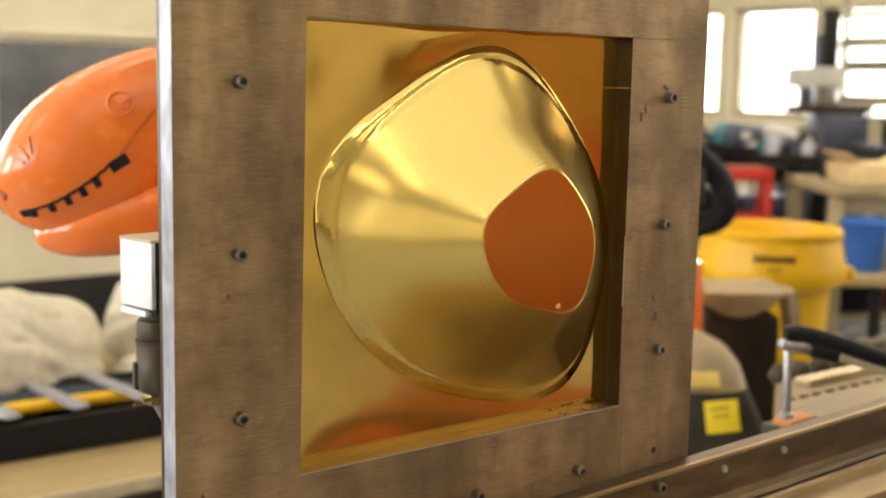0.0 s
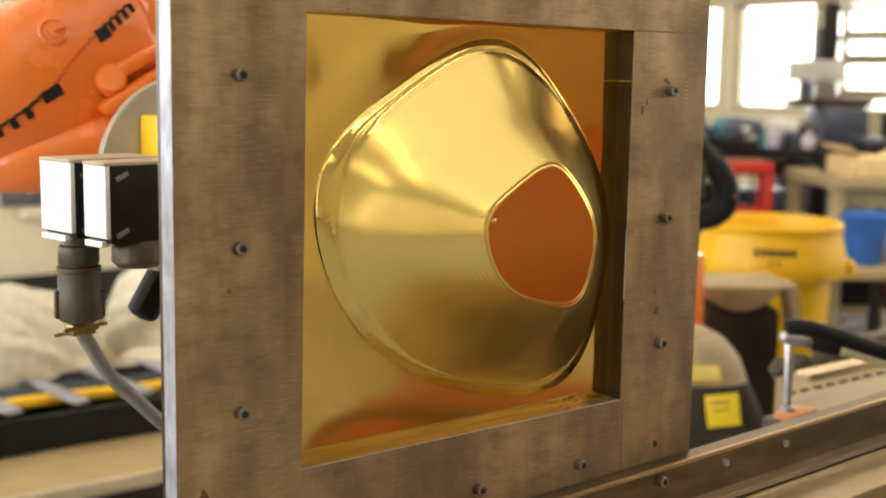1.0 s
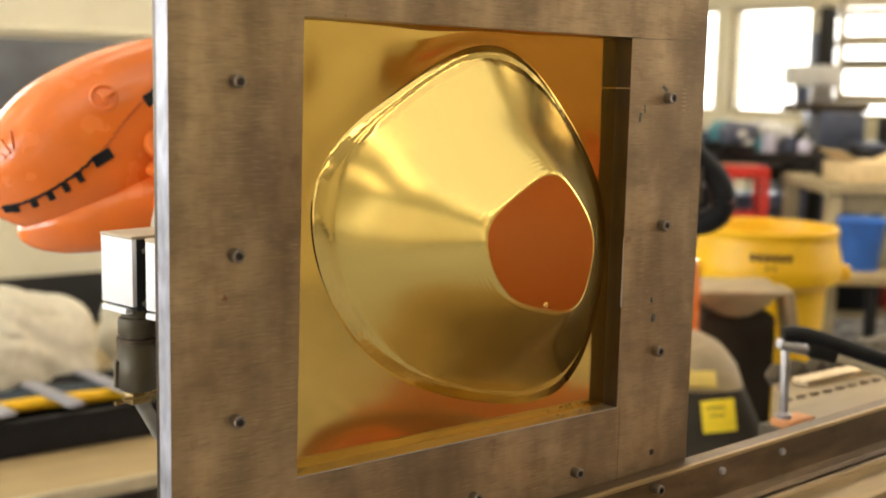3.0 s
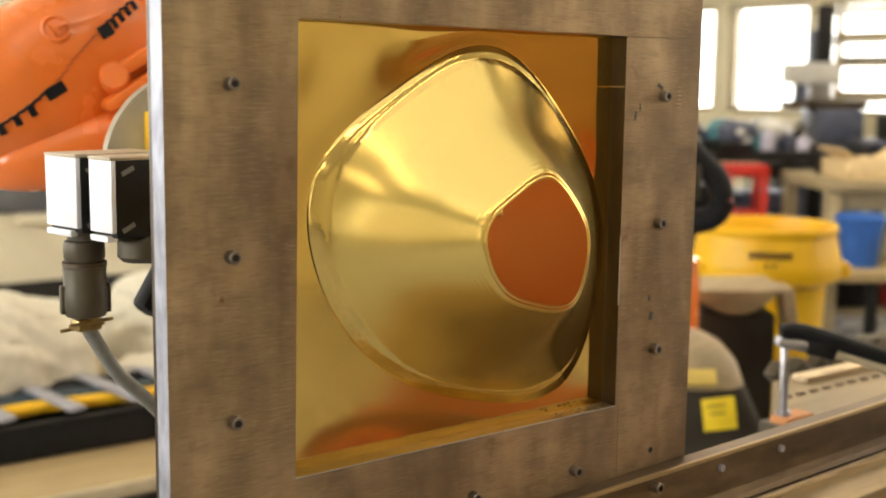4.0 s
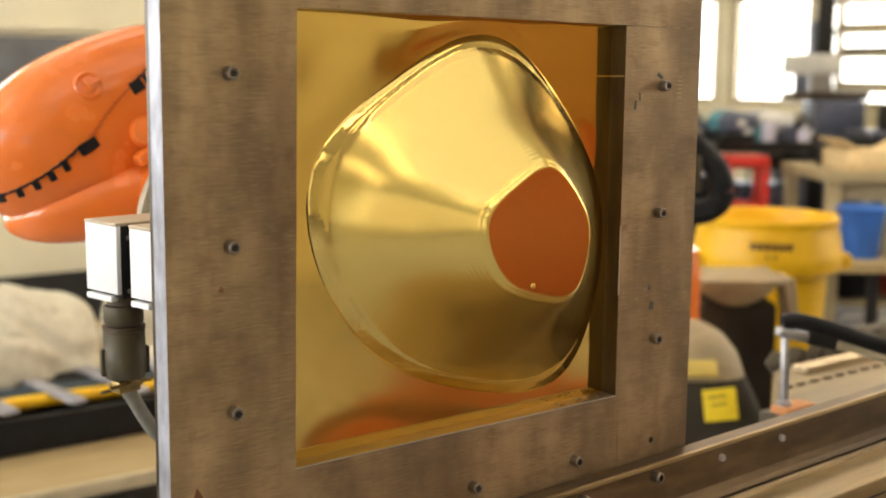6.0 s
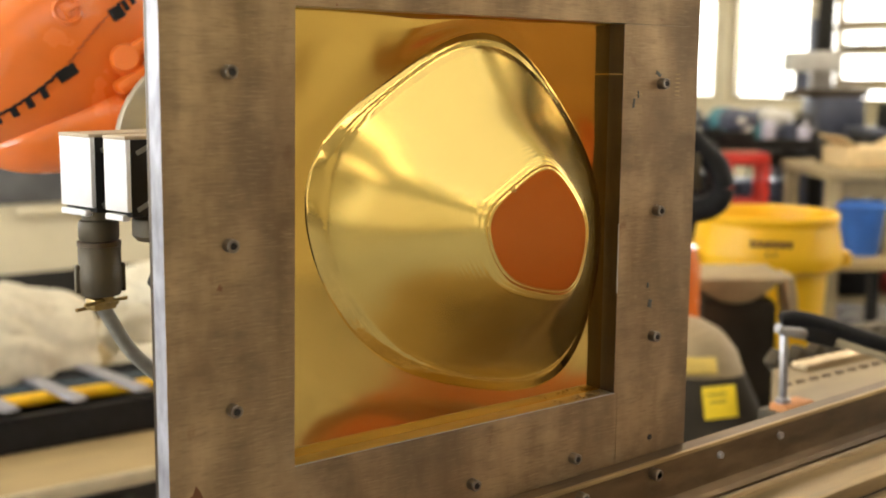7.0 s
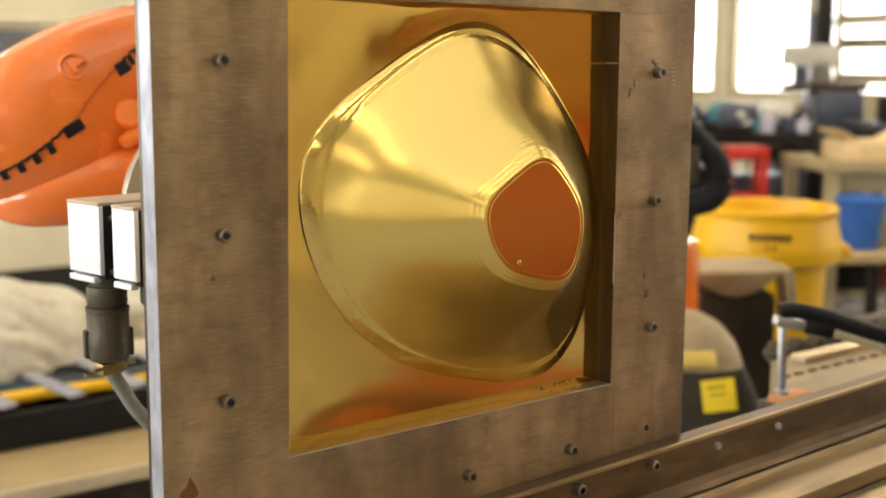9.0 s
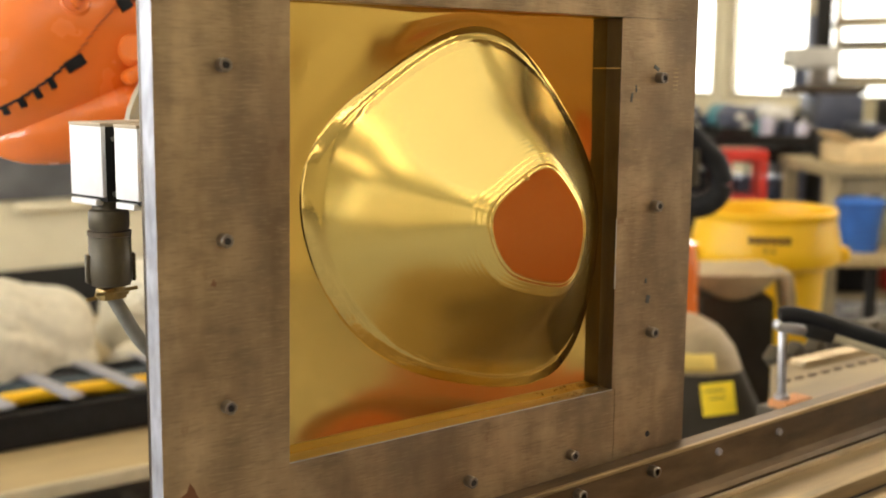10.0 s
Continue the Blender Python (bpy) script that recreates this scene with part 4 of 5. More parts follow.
# ---- robot foot and covers behind the frame ----
def robot_foot():
    r = thing("robot_pedestal", "orange robot pedestal with dark covers and yellow warning label", "robot pedestal", (0, 0, 0))
    part("base_column", lathe(B(), [(0.2, FLOOR), (0.2, -1.05), (0.13, -0.98), (0.125, -0.4), (0.115, -0.34), (0.0001, -0.33)], (1.84, 1.45, 0), 40), ORANGE, r)
    part("upper_arm", housing(B(), Vector((1.68, 1.44, -0.1)), Vector((-0.25, -0.03, 0.9)).normalized(), Vector((0.9, 0, 0.25)).normalized(), 0.3, 0.09, 0.1, 2.4, 0.05), ORANGE, r)
    part("elbow", rod(B(), (1.58, 1.25, 0.2), (1.58, 1.55, 0.2), 0.115, seg=40, bevel=0.02), ORANGE, r)
    # rounded dark cover with a dusty tan top
    u, w = Vector((0.797, -0.604, 0)), Vector((0.604, 0.797, 0))
    o = Vector((1.70, 1.16, 0))
    bm, loops = B(), []
    for hw, dp, z in ((0.27, 0.2, FLOOR), (0.262, 0.2, -0.95), (0.212, 0.195, -0.79), (0.168, 0.18, -0.70), (0.142, 0.168, -0.645)):
        loops.append([o + u * (hw * math.copysign(abs(math.cos(a)) ** 0.55, math.cos(a))) + w * (0.15 + dp * math.copysign(abs(math.sin(a)) ** 0.55, math.sin(a))) + Vector((0, 0, z))
                      for a in [2 * math.pi * k / 40 for k in range(40)]])
    part("cover", rings(bm, loops), DUSTY, r, "dark rounded cover")
    bm, loops = B(), []
    for hw, dp, z in ((0.144, 0.169, -0.647), (0.124, 0.155, -0.59), (0.092, 0.125, -0.55), (0.05, 0.085, -0.528), (0.02, 0.04, -0.518)):
        loops.append([o + u * (hw * math.copysign(abs(math.cos(a)) ** 0.65, math.cos(a))) + w * (0.15 + dp * math.copysign(abs(math.sin(a)) ** 0.65, math.sin(a))) + Vector((0, 0, z))
                      for a in [2 * math.pi * k / 40 for k in range(40)]])
    part("cover_top", rings(bm, loops), BEAM, r, "dusty tan cover top")
    turn = Matrix((u, w, Vector((0, 0, 1)))).transposed().to_4x4()
    tilt = turn @ pose(0, 0, 0, -8, -7, 0)
    lab = part("warning_label", box(B(), o + u * 0.05 - w * 0.043 + Vector((0, 0, -0.702)), (0.088, 0.004, 0.085), tilt, 0.001), YELLOW_LABEL, r, "yellow warning sticker")
    for k in range(3):
        part("printed_bar", box(B(), o + u * (0.04 + 0.006 * k) - w * 0.0465 + Vector((0, 0, -0.68 - 0.02 * k)), (0.05 - 0.01 * k, 0.002, 0.004), tilt), PRINT if k < 2 else RED, lab)
    part("yellow_patch", box(B(), o - u * 0.03 - w * 0.012 + Vector((0, 0, -0.612)), (0.15, 0.014, 0.05), turn @ pose(0, 0, 0, -38, 0, 0), 0.004), FADED, r, "faded yellow patch")
    # dark motor box with a pale lid
    m = Vector((2.2, 1.44, 0))
    part("motor_box", box(B(), m + w * 0.1 + Vector((0, 0, -0.865)), (0.235, 0.235, 0.66), turn, 0.02), DUSTY, r, "matt black motor box")
    top = -0.462
    loops = []
    for dp in (-0.135, -0.125, 0.125, 0.135):
        ins = 0.006 if abs(dp) > 0.13 else 0.0
        lo = [(-0.13 + 0.265 * k / 12, -0.490 - 0.055 * math.sin(math.pi * min(1, k / 11)) ** 0.8 + 0.02 * (k / 12) ** 3) for k in range(13)]
        prof = [(a, b + ins) for a, b in lo] + [(0.138, top + 0.004 - ins), (-0.13, top - ins)]
        loops.append([m + u * a + w * (0.1 + dp) + Vector((0, 0, b)) for a, b in prof])
    part("motor_lid", rings(B(), loops), BEAM, r, "dusty grey saddle-shaped lid", 30)
    part("lid_flap", box(B(), m + u * 0.152 + w * 0.0 + Vector((0, 0, -0.545)), (0.026, 0.14, 0.19), turn @ pose(0, 0, 0, 0, -9, 0), 0.008), BEAM, r, "dusty grey side flap")
    # bent black hose
    part("hose", tube(B(), [(1.74, 1.36, 0.05), (1.79, 1.285, -0.035), (1.84, 1.245, -0.1), (1.852, 1.234, -0.165), (1.825, 1.255, -0.21), (1.76, 1.34, -0.24), (1.76, 1.44, -0.34)], 0.034, 16), BLACK, r, "thick bent black hose")
    part("hose_fitting", rod(B(), (1.775, 1.27, -0.06), (1.775, 1.27, -0.16), 0.022, bevel=0.004), OLIVE, r)
    return r


# ---- bags, cable tray and bench behind the robot ----
def soft_bag(name, c, s, seed, label):
    bm = B()
    bmesh.ops.create_icosphere(bm, subdivisions=5, radius=1)
    for v in bm.verts:
        p = v.co.copy()
        q = Vector((math.copysign(abs(p.x) ** 0.75, p.x), math.copysign(abs(p.y) ** 0.8, p.y), math.copysign(abs(p.z) ** 0.8, p.z)))
        n1 = noise.noise(p * 1.3 + Vector((seed, 0, 0)))
        fold = abs(noise.noise(Vector((p.x * 2.2 + p.z * 1.5, p.y * 1.2, p.z * 1.1)) * 1.4 + Vector((0, seed, 3))))
        q *= 1 + 0.16 * n1 - 0.42 * max(0, 0.17 - fold)
        v.co = Vector(c) + Vector((q.x * s[0], q.y * s[1], max(q.z, -0.8) * s[2]))
    ob = part(name, bm, CLOTH, None, "", 80)
    return tagged(ob, label, "bag", "cloth bags")


robot_foot()

soft_bag("cloth_bag", (0.35, 3.12, -0.774), (0.44, 0.3, 0.225), 1.0, "cream white cloth bag slumped on the bench")
soft_bag("cloth_bag", (1.27, 3.3, -0.779), (0.35, 0.28, 0.216), 5.0, "cream white cloth bag slumped on the bench")
soft_bag("cloth_bag", (0.98, 2.95, -0.882), (0.2, 0.12, 0.088), 9.0, "small folded cream cloth bag on the bench")


def bench():
    b = thing("low_bench", "low tan board bench with dark underside", "bench", (0, 0, 0))
    part("board", box(B(), (-0.9, 3.2, -0.966), (5.0, 2.06, 0.03), bevel=0.004), TAN, b, "tan board top")
    part("edge_strip", box(B(), (-0.9, 2.162, -0.97), (5.0, 0.016, 0.04), bevel=0.003), BEIGE, b)
    for x in (-3.2, -1.6, 0.2, 1.4):
        for y in (2.4, 4.1):
            part("leg", box(B(), (x, y, (FLOOR - 0.981) / 2), (0.08, 0.08, -0.981 - FLOOR), bevel=0.004), BLACK_METAL, b)
    return b


bench()
setting("baseboard", box(B(), (-1.1, PY - 0.012, -0.99), (6.6, 0.02, 0.42), bevel=0.004), BLACK_METAL, "dark strip along the foot of the partition", "baseboard")


def cable_tray():
    t = thing("cable_tray", "black cable tray with grey cross bars and coloured cables", "cable tray", (0, 0, 0))
    x0, x1, y0, y1, z0, z1 = -2.6, 1.5, 2.5, 2.92, -0.948, -0.85
    part("front_side", box(B(), ((x0 + x1) / 2, y0, (z0 + z1) / 2), (x1 - x0, 0.02, z1 - z0), bevel=0.004), BLACK, t, "black tray side")
    part("rear_side", box(B(), ((x0 + x1) / 2, y1, (z0 + z1) / 2), (x1 - x0, 0.02, z1 - z0), bevel=0.004), BLACK, t, "black tray side")
    part("tray_floor", box(B(), ((x0 + x1) / 2, (y0 + y1) / 2, z0 + 0.006), (x1 - x0, y1 - y0 - 0.02, 0.012)), BLACK, t)
    part("rim", box(B(), ((x0 + x1) / 2, y0 - 0.002, z1 + 0.004), (x1 - x0, 0.03, 0.01), bevel=0.003), BLACK, t)
    me = finish(box(B(), (0, 0, 0), (0.052, y1 - y0 + 0.02, 0.012), bevel=0.004), "cross_bar", ZINC_PLASTIC, 40)
    for i in range(16):
        q = new("cross_bar", me)
        q.parent, q.location = t, (0.495 + 0.2 * (i - 12), (y0 + y1) / 2, z1 + 0.032)
        q.rotation_euler = (0, 0, radians(6))
    rows = [(2.655, YELLOW, 0.021, "yellow cable"), (2.72, BLUE_CABLE, 0.02, "blue-grey cable"), (2.77, BLUE_CABLE, 0.021, "blue-grey cable"), (2.83, BLACK, 0.024, "black hose"), (2.88, BLACK, 0.02, "black hose")]
    for y, m, r, lab in rows:
        pts = [(x0 + (x1 - x0) * k / 12, y + 0.008 * math.sin(k * 1.7 + y * 30), z1 + 0.006 + 0.006 * math.sin(k * 2.3 + y * 50)) for k in range(13)]
        part("cable", tube(B(), pts, r, 12, 6), m, t, lab)
    part("cable", tube(B(), [(0.84, 2.65, z1 - 0.03), (0.88, 2.642, z1 + 0.004), (0.99, 2.645, z1 + 0.018), (1.3, 2.65, z1 - 0.02)], 0.012), GREEN_CABLE, t, "green cable")
    return t


ZINC_PLASTIC = mat("grey_plastic", (0.3, 0.3, 0.33), 0.5, 0.0, 0.12, 30)
cable_tray()


# ---- the far side of the hall ----
def round_bin():
    b = thing("waste_bin", "large round yellow plastic waste bin with dark print", "waste bin", (2.844, 1.842, FLOOR))
    u, w = Vector((0.797, -0.604, 0)), Vector((0.604, 0.797, 0))
    prof = [(0.0001, 0.004), (0.172, 0.0), (0.178, 0.01), (0.19, 0.30), (0.201, 0.6), (0.203, 0.625), (0.212, 0.645), (0.262, 0.672), (0.27, 0.70), (0.266, 0.73), (0.246, 0.825), (0.25, 0.832), (0.252, 0.852),
            (0.246, 0.86), (0.234, 0.858), (0.228, 0.83), (0.21, 0.5), (0.17, 0.03), (0.0001, 0.025)]
    part("shell", lathe(B(), prof, (0, 0, 0), 56), YELLOW, b, "yellow plastic shell with a flared collar")
    for s in (-1, 1):
        hd = box(B(), u * (0.256 * s) + Vector((0, 0, 0.70)), (0.06, 0.2, 0.06), Matrix((u, w, Vector((0, 0, 1)))).transposed().to_4x4(), 0.018)
        part("handle", hd, YELLOW, b)
    # illegible print as plain bars
    for k in range(6):
        a = -math.pi / 2 - 0.2 + (k - 2.5) * 0.095
        d = u * math.cos(a) + w * math.sin(a)
        e = u * -math.sin(a) + w * math.cos(a)
        m = Matrix((e, d, Vector((0, 0, 1)))).transposed().to_4x4()
        part("printed_bar", box(B(), d * 0.2575 + Vector((0, 0, 0.772)), (0.0175, 0.006, 0.025), m), PRINT, b)
        if 1 < k < 4:
            part("printed_bar", box(B(), d * 0.2655 + Vector((0, 0, 0.738)), (0.013, 0.005, 0.010), m), PRINT, b)
    return b


round_bin()


TABLE = mat("worn_table_paint", (0.36, 0.29, 0.17), 0.6, 0.0, 0.15, 12, (1, 1, 1), 0.05, 150, (0.25, 0.19, 0.1), 3, 0.5)


def work_table(name, at, size, top_material, leg_material, label, thick=0.05, turn=0):
    t = thing(name, label, "table", at)
    w, d, h = size
    part("tabletop", box(B(), (0, 0, h - thick / 2), (w, d, thick), bevel=0.006), top_material, t)
    for sx in (-1, 1):
        for sy in (-1, 1):
            part("leg", box(B(), (sx * (w / 2 - 0.05), sy * (d / 2 - 0.05), (h - thick) / 2), (0.07, 0.07, h - thick), bevel=0.004), leg_material, t)
    part("lower_shelf", box(B(), (0, 0, 0.25), (w - 0.16, d - 0.16, 0.03), bevel=0.004), leg_material, t)
    part("apron", box(B(), (0, -d / 2 + 0.06, h - thick - 0.05), (w - 0.18, 0.03, 0.08), bevel=0.003), leg_material, t)
    t.rotation_euler = (0, 0, radians(turn))
    return t


work_table("steel_table", (5.08, 2.45, FLOOR), (1.5, 0.8, 0.9), TABLE, TABLE, "beige painted steel workshop table", 0.05, -37)


def carton(at, size, turn, material, label):
    c = thing("carton", label, "carton", at)
    w, d, h = size
    part("body", box(B(), (0, 0, h / 2), size, bevel=0.004), material, c)
    part("flap", box(B(), (-w * 0.42, 0, h + 0.02), (w * 0.4, d * 0.96, 0.006), (0, 28, 0)), material, c)
    part("flap", box(B(), (w * 0.42, 0, h + 0.02), (w * 0.4, d * 0.96, 0.006), (0, -28, 0)), material, c)
    c.rotation_euler = (0, 0, radians(turn))
    return c


carton((4.62, 2.62, FLOOR + 0.902), (0.34, 0.3, 0.10), -30, CARDBOARD, "opened brown cardboard carton on the table")
carton((5.0, 2.5, FLOOR + 0.902), (0.3, 0.26, 0.2), -37, YELLOW, "yellow cardboard carton on the table")


def tub(at, label):
    t = thing("plastic_tub", label, "tub", at)
    part("shell", lathe(B(), [(0.0001, 0.004), (0.085, 0), (0.11, 0.22), (0.118, 0.23), (0.11, 0.232), (0.1, 0.22), (0.075, 0.02), (0.0001, 0.016)], (0, 0, 0), 40), BLUE, t)
    part("lid", lathe(B(), [(0.12, 0.226), (0.121, 0.24), (0.1, 0.252), (0.0001, 0.256)], (0, 0, 0), 40), BLUE, t)
    return t


def low_cart():
    c = thing("low_cart", "low trolley with a tan board deck and dark legs", "trolley", (4.35, 2.42, FLOOR))
    part("deck", box(B(), (0.1, 0, 0.475), (0.75, 0.5, 0.045), (0, 0, -37), 0.006), TAN, c, "tan board deck")
    for a, b in ((-0.22, 0.2), (0.36, -0.22), (-0.05, -0.08)):
        part("leg", rod(B(), (a, b, 0.07), (a, b, 0.452), 0.03), BLACK_METAL, c)
        part("castor", rod(B(), (a - 0.02, b, 0.05), (a + 0.02, b, 0.05), 0.05, bevel=0.008), BLACK, c)
        part("castor_fork", box(B(), (a, b, 0.075), (0.06, 0.05, 0.05), bevel=0.006), ZINC, c)
    return c


low_cart()
tub((4.36, 2.46, FLOOR + 0.4985), "blue plastic tub with a lid on the trolley")


def stool(at, turn, high):
    c = thing("work_stool", "red painted steel work stool beside the dark bench", "stool", at)
    r = Matrix.Rotation(radians(turn), 4, "Z")
    part("seat", box(B(), (0, 0, high - 0.03), (0.23, 0.21, 0.06), r, 0.012), RED, c)
    for sx in (-1, 1):
        for sy in (-1, 1):
            part("leg", box(B(), r @ Vector((sx * 0.095, sy * 0.085, (high - 0.06) / 2)), (0.036, 0.036, high - 0.06), r, 0.004), RED, c)
        part("rung", box(B(), r @ Vector((sx * 0.095, 0, high * 0.62)), (0.026, 0.134, 0.03), r, 0.003), RED, c)
    for sy in (-1, 1):
        part("rung", box(B(), r @ Vector((0, sy * 0.085, high * 0.72)), (0.154, 0.026, 0.03), r, 0.003), RED, c)
    return c


stool((4.5, 3.29, FLOOR), -37, 0.935)
work_table("dark_bench", (4.72, 3.62, FLOOR), (1.0, 0.6, 1.0), BLACK_METAL, BLACK_METAL, "dark metal workbench crowded with small tools", 0.06, -37)


def vise(at, material, label, seed):
    rnd = random.Random(seed)
    v = thing("bench_machine", label, "bench machine", at)
    part("base", box(B(), (0, 0, 0.02), (0.2, 0.16, 0.04), bevel=0.008), BLACK_METAL, v)
    bm = lathe(B(), [(0.05, 0.04), (0.075, 0.06), (0.08, 0.12), (0.05, 0.16), (0.0001, 0.165)], (0, 0, 0), 24)
    part("body", bm, material, v)
    part("motor", rod(B(), (-0.05, 0, 0.11), (0.13, -0.02, 0.1), 0.05, bevel=0.008), material, v)
    part("knob", rod(B(), (0.0, -0.085, 0.1), (0.0, -0.12, 0.1), 0.02, bevel=0.004), LIGHT_GREY, v)
    v.rotation_euler = (0, 0, radians(rnd.uniform(-60, 0)))
    return v


for i, (x, y, m, lab) in enumerate(((4.62, 3.55, TEAL, "teal bench grinder on the dark bench"), (4.84, 3.4, LIGHT_GREY, "small grey bench tool on the dark bench"),
                                     (4.45, 3.72, MACHINE, "blue-grey bench vice on the dark bench"), (4.72, 3.62, BLACK_METAL, "black bench drill body on the dark bench"),
                                     (4.95, 3.5, MACHINE, "blue-grey bench press on the dark bench"), (4.55, 3.42, MACHINE, "small blue-grey bench tool on the dark bench"))):
    vise((x, y, FLOOR + 1.002), m, lab, i)


def tool_case(at, size, material, label, turn=-37):
    c = thing("tool_case", label, "tool case", at, "tool cases in the workshop")
    w, d, h = size
    part("body", box(B(), (0, 0, h * 0.36), (w, d, h * 0.72), bevel=0.008), material, c)
    part("lid", box(B(), (0, 0, h * 0.84), (w * 1.02, d * 1.02, h * 0.22), bevel=0.01), material, c)
    part("handle", tube(B(), [(-w * 0.25, 0, h * 0.94), (-w * 0.2, 0, h * 1.12), (w * 0.2, 0, h * 1.12), (w * 0.25, 0, h * 0.94)], 0.008, 8, 4), BLACK, c)
    for k in (-1, 1):
        part("latch", box(B(), (k * w * 0.28, -d * 0.515, h * 0.72), (0.02, 0.008, 0.03), bevel=0.002), ZINC, c)
    c.rotation_euler = (0, 0, radians(turn))
    return c


bx, by = 4.72, 3.62


def sheet_cover():
    c = thing("machine_cover", "sloping teal machine cover on the dark bench", "machine cover", (4.64, 3.43, FLOOR + 1.002))
    r = Matrix.Rotation(radians(-37), 4, "Z")
    prof = [(-0.13, 0.0), (0.13, 0.0), (0.13, 0.05), (0.04, 0.135), (-0.08, 0.15), (-0.13, 0.13)]
    part("hood", rings(B(), [[r @ Vector((a, d, b)) for a, b in prof] for d in (-0.08, 0.08)]), TEAL, c, "sloped teal hood", 20)
    part("dial", rod(B(), r @ Vector((0.0, -0.081, 0.07)), r @ Vector((0.0, -0.095, 0.07)), 0.038, bevel=0.004), LIGHT_GREY, c, "pale round dial")
    return c


sheet_cover()
rnd = random.Random(12)
for k in range(14):
    du, dw = -0.46 + 0.07 * k, rnd.uniform(-0.27, -0.05)
    q = thing("parts_box", "small pale lilac-grey parts box on the dark bench" if k % 3 == 0 else "small dark blue-grey parts box on the dark bench", "parts box",
              (bx + 0.797 * du + 0.604 * dw, by - 0.604 * du + 0.797 * dw, FLOOR + 1.002), "parts boxes on the bench")
    w, d, h = rnd.uniform(0.04, 0.075), rnd.uniform(0.05, 0.09), rnd.uniform(0.03, 0.1)
    part("body", box(B(), (0, 0, h / 2), (w, d, h), (0, 0, rnd.uniform(-70, 0)), 0.004), LILAC if k % 3 == 0 else (BLACK_METAL if k % 3 == 1 else MACHINE), q)
    part("knob", rod(B(), (0, 0, h), (0, 0, h + 0.02), 0.011, bevel=0.002), ZINC, q)
for du, dw, m, size, lab in ((-0.40, -0.16, BLACK, (0.13, 0.1, 0.07), "small black tool case on the dark bench"), (-0.24, -0.22, LIGHT_GREY, (0.09, 0.08, 0.06), "pale grey tool case on the dark bench"),
                             (-0.02, -0.22, BLACK_METAL, (0.16, 0.1, 0.06), "flat black tool case on the dark bench"), (0.2, -0.2, MACHINE, (0.12, 0.1, 0.09), "blue-grey tool case on the dark bench"),
                             (0.38, -0.1, BLACK, (0.14, 0.12, 0.12), "tall black tool case on the dark bench")):
    tool_case((bx + 0.797 * du + 0.604 * dw, by - 0.604 * du + 0.797 * dw, FLOOR + 1.002), size, m, lab)
for du, dw, m, size, lab in ((-0.5, -0.18, BLACK, (0.2, 0.2, 0.2), "black tool case on the table shelf"), (-0.22, -0.15, RED, (0.18, 0.2, 0.16), "red tool case on the table shelf"),
                             (0.08, -0.15, BLACK_METAL, (0.26, 0.22, 0.22), "large black tool case on the table shelf")):
    tool_case((5.03 + 0.797 * du + 0.604 * dw, 2.48 - 0.604 * du + 0.797 * dw, FLOOR + 0.267), size, m, lab)
# two made-up cases that only darken the space below the bench top
tool_case((4.56, 3.68, FLOOR + 0.267), (0.36, 0.3, 0.56), BLACK, "tall black case added to darken the space under the bench")
tool_case((4.87, 3.45, FLOOR + 0.267), (0.34, 0.3, 0.52), MACHINE, "tall blue-grey case added to darken the space under the bench")
tool_case((4.67, 2.86, FLOOR + 0.902), (0.14, 0.12, 0.12), BLACK, "black tool case on the beige table")
tool_case((4.83, 2.78, FLOOR + 0.902), (0.12, 0.12, 0.09), RED, "red tool case on the beige table")
tool_case((5.8, 3.16, FLOOR + 1.042), (0.26, 0.22, 0.16), BLACK_METAL, "dark tool case on the machine stand")


def mill():
    m = thing("milling_machine", "tall blue-grey milling machine with a pale head", "milling machine", (6.0, 3.98, FLOOR))
    r = Matrix.Rotation(radians(-37), 4, "Z")
    part("base", box(B(), (0, 0, 0.45), (0.5, 0.6, 0.9), r, 0.02), MACHINE, m)
    part("column", box(B(), r @ Vector((0.11, 0.2, 1.3)), (0.13, 0.16, 0.85), r, 0.02), MACHINE, m)
    part("knee", box(B(), r @ Vector((0.12, -0.1, 1.08)), (0.3, 0.4, 0.26), r, 0.03), MACHINE, m)
    part("work_bed", box(B(), r @ Vector((0.06, -0.1, 1.235)), (0.5, 0.24, 0.05), r, 0.006), STEEL_DARK, m)
    part("head", box(B(), r @ Vector((-0.02, -0.05, 1.435)), (0.31, 0.26, 0.135), r, 0.02), LIGHT_GREY, m, "pale grey machine head")
    part("quill", box(B(), r @ Vector((-0.1, -0.12, 1.315)), (0.075, 0.09, 0.11), r, 0.012), MACHINE, m, "dark blue-grey quill")
    part("neck", box(B(), r @ Vector((0.08, 0.06, 1.33)), (0.14, 0.1, 0.2), r, 0.012), ZINC, m)
    part("motor", rod(B(), r @ Vector((0.11, 0.1, 1.505)), r @ Vector((0.11, 0.1, 1.88)), 0.055, bevel=0.01), BLACK_METAL, m, "dark motor")
    part("crank", rod(B(), r @ Vector((-0.36, -0.1, 1.07)), r @ Vector((-0.42, -0.1, 1.07)), 0.06, bevel=0.006), ZINC, m)
    return m


mill()


def shelf_rack():
    s = thing("shelf_rack", "beige steel shelf rack holding long stock before the window", "shelf rack", (6.45, 4.0, FLOOR))
    for y in (-0.75, 0.2):
        for x in (-0.16, 0.16):
            part("post", box(B(), (x, y, 1.1), (0.04, 0.04, 2.2), bevel=0.003), BEIGE, s)
    for z in (0.5, 0.95, 1.27, 1.5, 1.66, 1.86, 2.05):
        part("shelf", box(B(), (0, -0.28, z), (0.36, 0.99, 0.03), bevel=0.003), BEIGE, s)
    return s


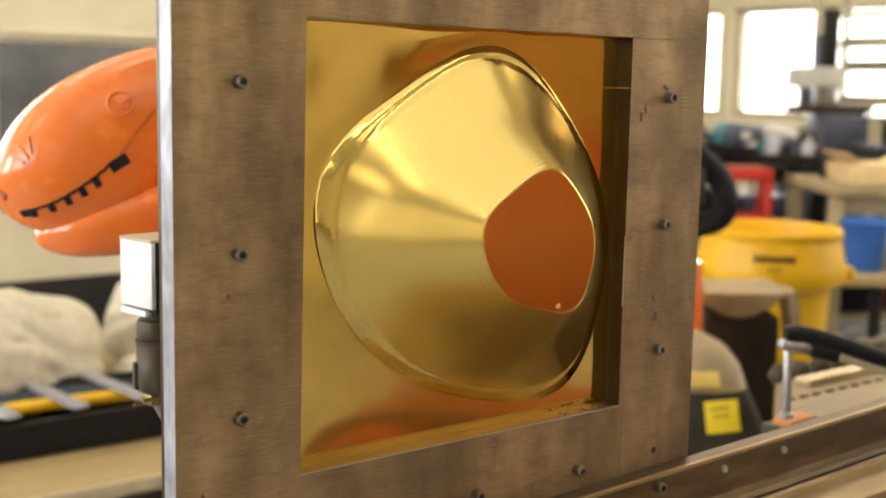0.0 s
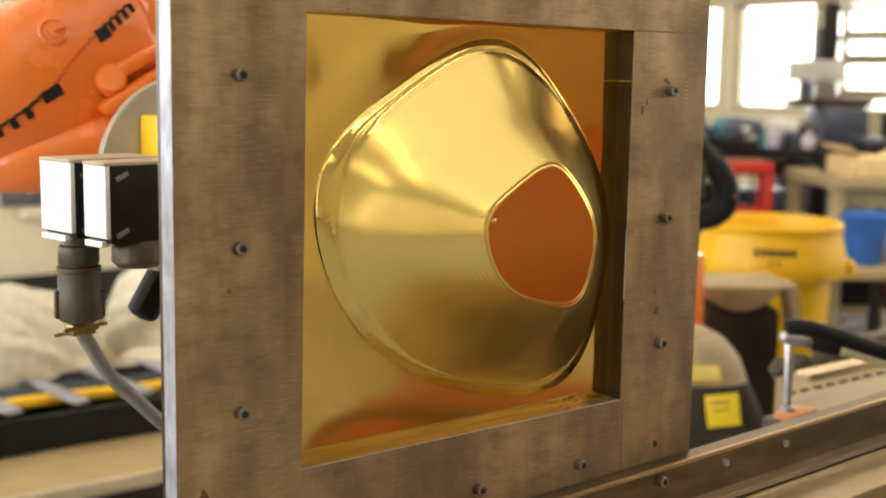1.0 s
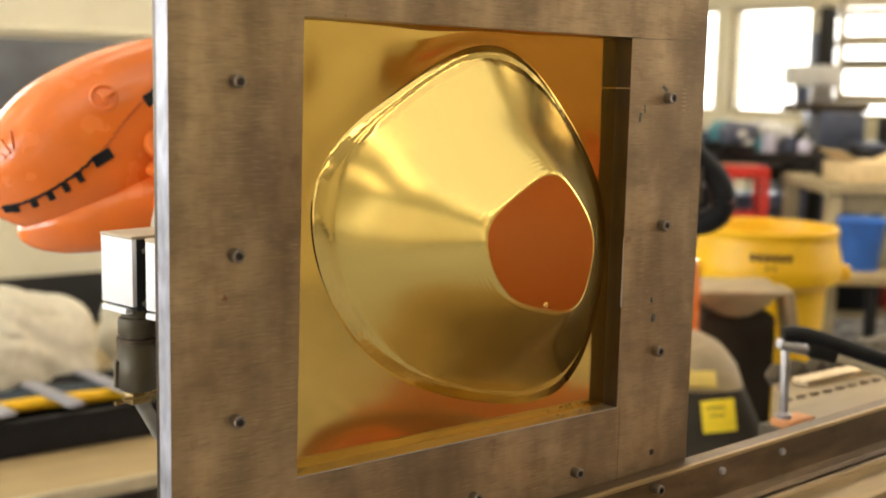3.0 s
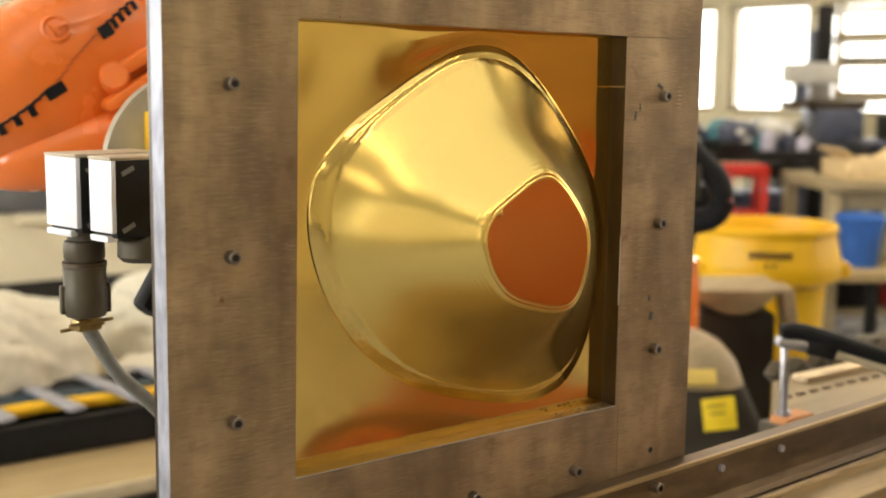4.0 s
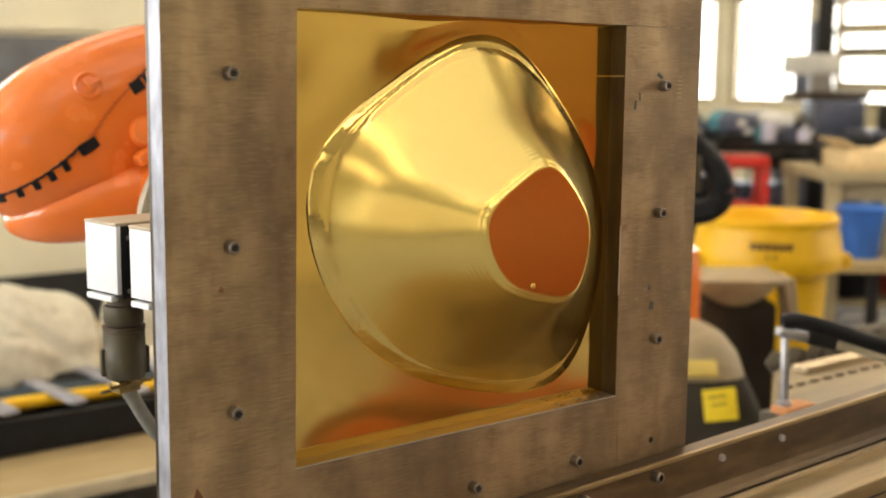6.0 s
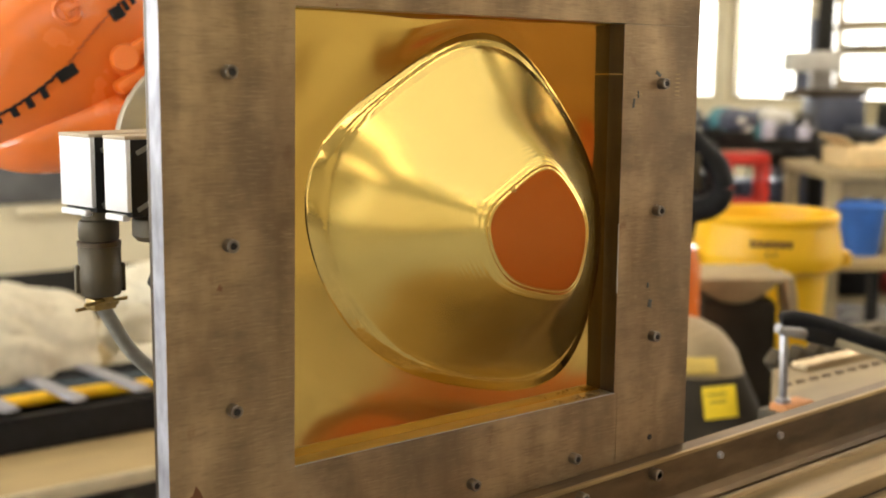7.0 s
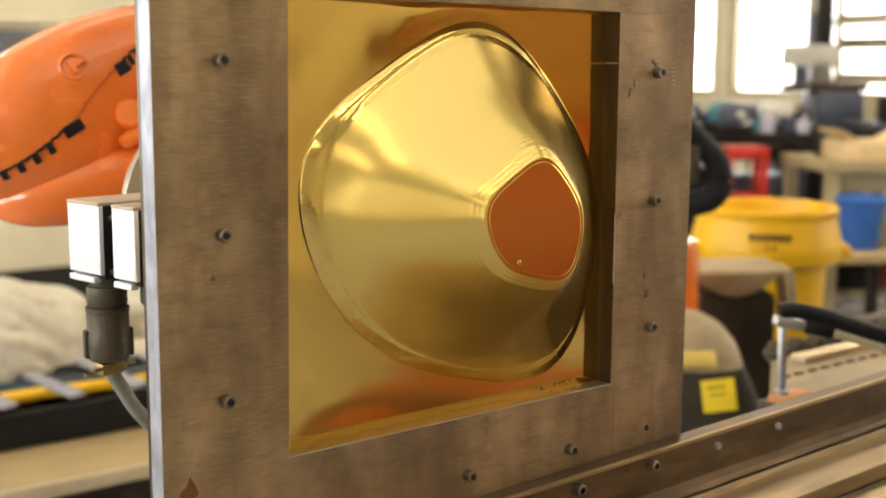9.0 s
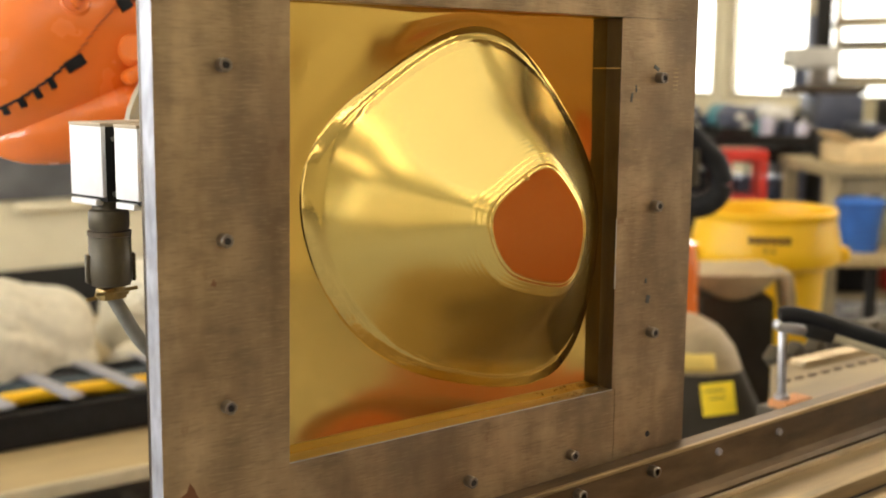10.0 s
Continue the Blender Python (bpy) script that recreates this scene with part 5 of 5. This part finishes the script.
shelf_rack()


def stock(at, length, material, label):
    b = thing("stock_bar", label, "bar stock", at, "bars on the rack")
    part("bar", box(B(), (0, 0, 0.02), (0.05, length, 0.04), bevel=0.004), material, b)
    return b


for x, z, m, ln, lab in ((-0.08, 0.966, STEEL_DARK, 0.8, "dark steel bar on the rack"), (0.0, 1.286, TAN, 0.75, "tan wooden batten on the rack"), (-0.05, 1.516, STEEL_DARK, 0.6, "dark steel bar on the rack"),
                         (0.03, 1.676, TAN, 0.8, "tan wooden batten on the rack")):
    stock((6.45 + x, 3.72, FLOOR + z), ln, m, lab)


def dark_stand():
    d = thing("machine_stand", "dark low machine stand beside the rack", "machine stand", (5.85, 3.2, FLOOR))
    part("body", box(B(), (0, 0, 0.85), (0.5, 0.45, 0.3), (0, 0, -37), 0.02), BLACK_METAL, d)
    for sx, sy in ((-1, -1), (1, -1), (1, 1), (-1, 1)):
        p = Matrix.Rotation(radians(-37), 4, "Z") @ Vector((sx * 0.2, sy * 0.18, 0.35))
        part("leg", box(B(), p, (0.06, 0.06, 0.7), (0, 0, -37), 0.004), MACHINE, d)
    part("top_rim", box(B(), (0, 0, 1.02), (0.54, 0.48, 0.04), (0, 0, -37), 0.008), MACHINE, d)
    return d


dark_stand()


# made-up cabinet out of view, only there to vary the rim's reflection
def tall_cabinet():
    c = thing("tall_cabinet", "unseen tan-brown cabinet added to vary the brass reflections", "cabinet", (4.5, -5.62, FLOOR))
    part("body", box(B(), (0, 0, 1.05), (0.9, 0.5, 2.1), bevel=0.01), OCHRE, c)
    for k in (-1, 1):
        d = part("door", box(B(), (k * 0.222, 0.262, 1.05), (0.43, 0.02, 2.02), bevel=0.004), OCHRE, c)
        part("handle", rod(B(), (k * 0.05, 0.285, 0.95), (k * 0.05, 0.285, 1.1), 0.01), ZINC, d)
    return c


tall_cabinet()

# ---- the second robot, before the frame, seen only in the brass ----
def front_robot():
    r = thing("industrial_robot", "large orange industrial robot standing before the frame", "robot", (0, 0, 0))
    part("pedestal", lathe(B(), [(0.56, FLOOR), (0.56, -1.08), (0.46, -1.02), (0.42, -0.76), (0.0001, -0.72)], (1.4, -1.6, 0), 48), DIM_ORANGE, r)
    part("shoulder", housing(B(), Vector((1.22, -1.36, -0.235)), Vector((0.75, -0.6, 0.1)).normalized(), Vector((-0.1, 0, 1)).normalized(), 0.22, 0.33, 0.235, 2.6, 0.1), DIM_ORANGE, r, "large orange shoulder housing")
    part("upper_arm", housing(B(), Vector((1.46, -1.36, 0.12)), Vector((-0.25, 0.1, 0.9)).normalized(), Vector((0.7, -0.7, 0)).normalized(), 0.42, 0.22, 0.2, 2.6, 0.1), OCHRE, r)
    part("motor", housing(B(), Vector((0.94, -1.38, -0.88)), Vector((0.7, -0.7, 0)).normalized(), Vector((0, 0, 1)), 0.2, 0.29, 0.23, 2.2, 0.1), RUST, r, "dark rust-coloured motor housing")
    part("motor_ring", rod(B(), (0.7, -1.15, -0.87), (0.8, -1.27, -0.87), 0.21, seg=48, bevel=0.012), DIM_ORANGE, r, "orange motor cover")
    return r


front_robot()


# ---- movement ----
def loop_at(t):
    """Where the tool stands on its closed way round the cap."""
    p = 2 * math.pi * t / 2.87
    a = 1 - 0.02 * t
    x = a * (0.024 * math.cos(p) - 0.0624 * math.sin(p) + 0.003 * math.cos(2 * p) - 0.0001 * math.sin(2 * p) - 0.0019 * math.cos(3 * p) - 0.0008 * math.sin(3 * p))
    z = a * (-0.0634 * math.cos(p) - 0.0143 * math.sin(p) - 0.0007 * math.cos(2 * p) + 0.0025 * math.sin(2 * p) + 0.0005 * math.sin(3 * p))
    return 0.005 + x + 0.0002 * t, z + 0.0005 * t


def motions():
    times = [k / 10 for k in range(101)]
    front = lambda t: CAP_Y - STEP * t / 2.87
    rows = []
    for t in times:
        x, z = loop_at(t)
        rows.append((t, pose(x, front(t) + 0.002, z)))
    walk(wrist, rows)
    walk(part_dent, [(t, pose(0.0004 + x * 0.92, front(t) - 0.0006, z * 0.92)) for t in times for x, z in [loop_at(t)]])
    # each pass presses the next cap out of the one before
    for k in range(1, 5):
        rows = []
        for t in times[::5]:
            y = CAP_Y
            for j in range(1, k + 1):
                f = min(max(t / 2.87 - (j - 1), 0), 1)
                y += 0.0005 - (STEP + 0.0005) * f
            rows.append((t, pose(0, y, 0)))
        walk(CAPS[k], rows)


motions()
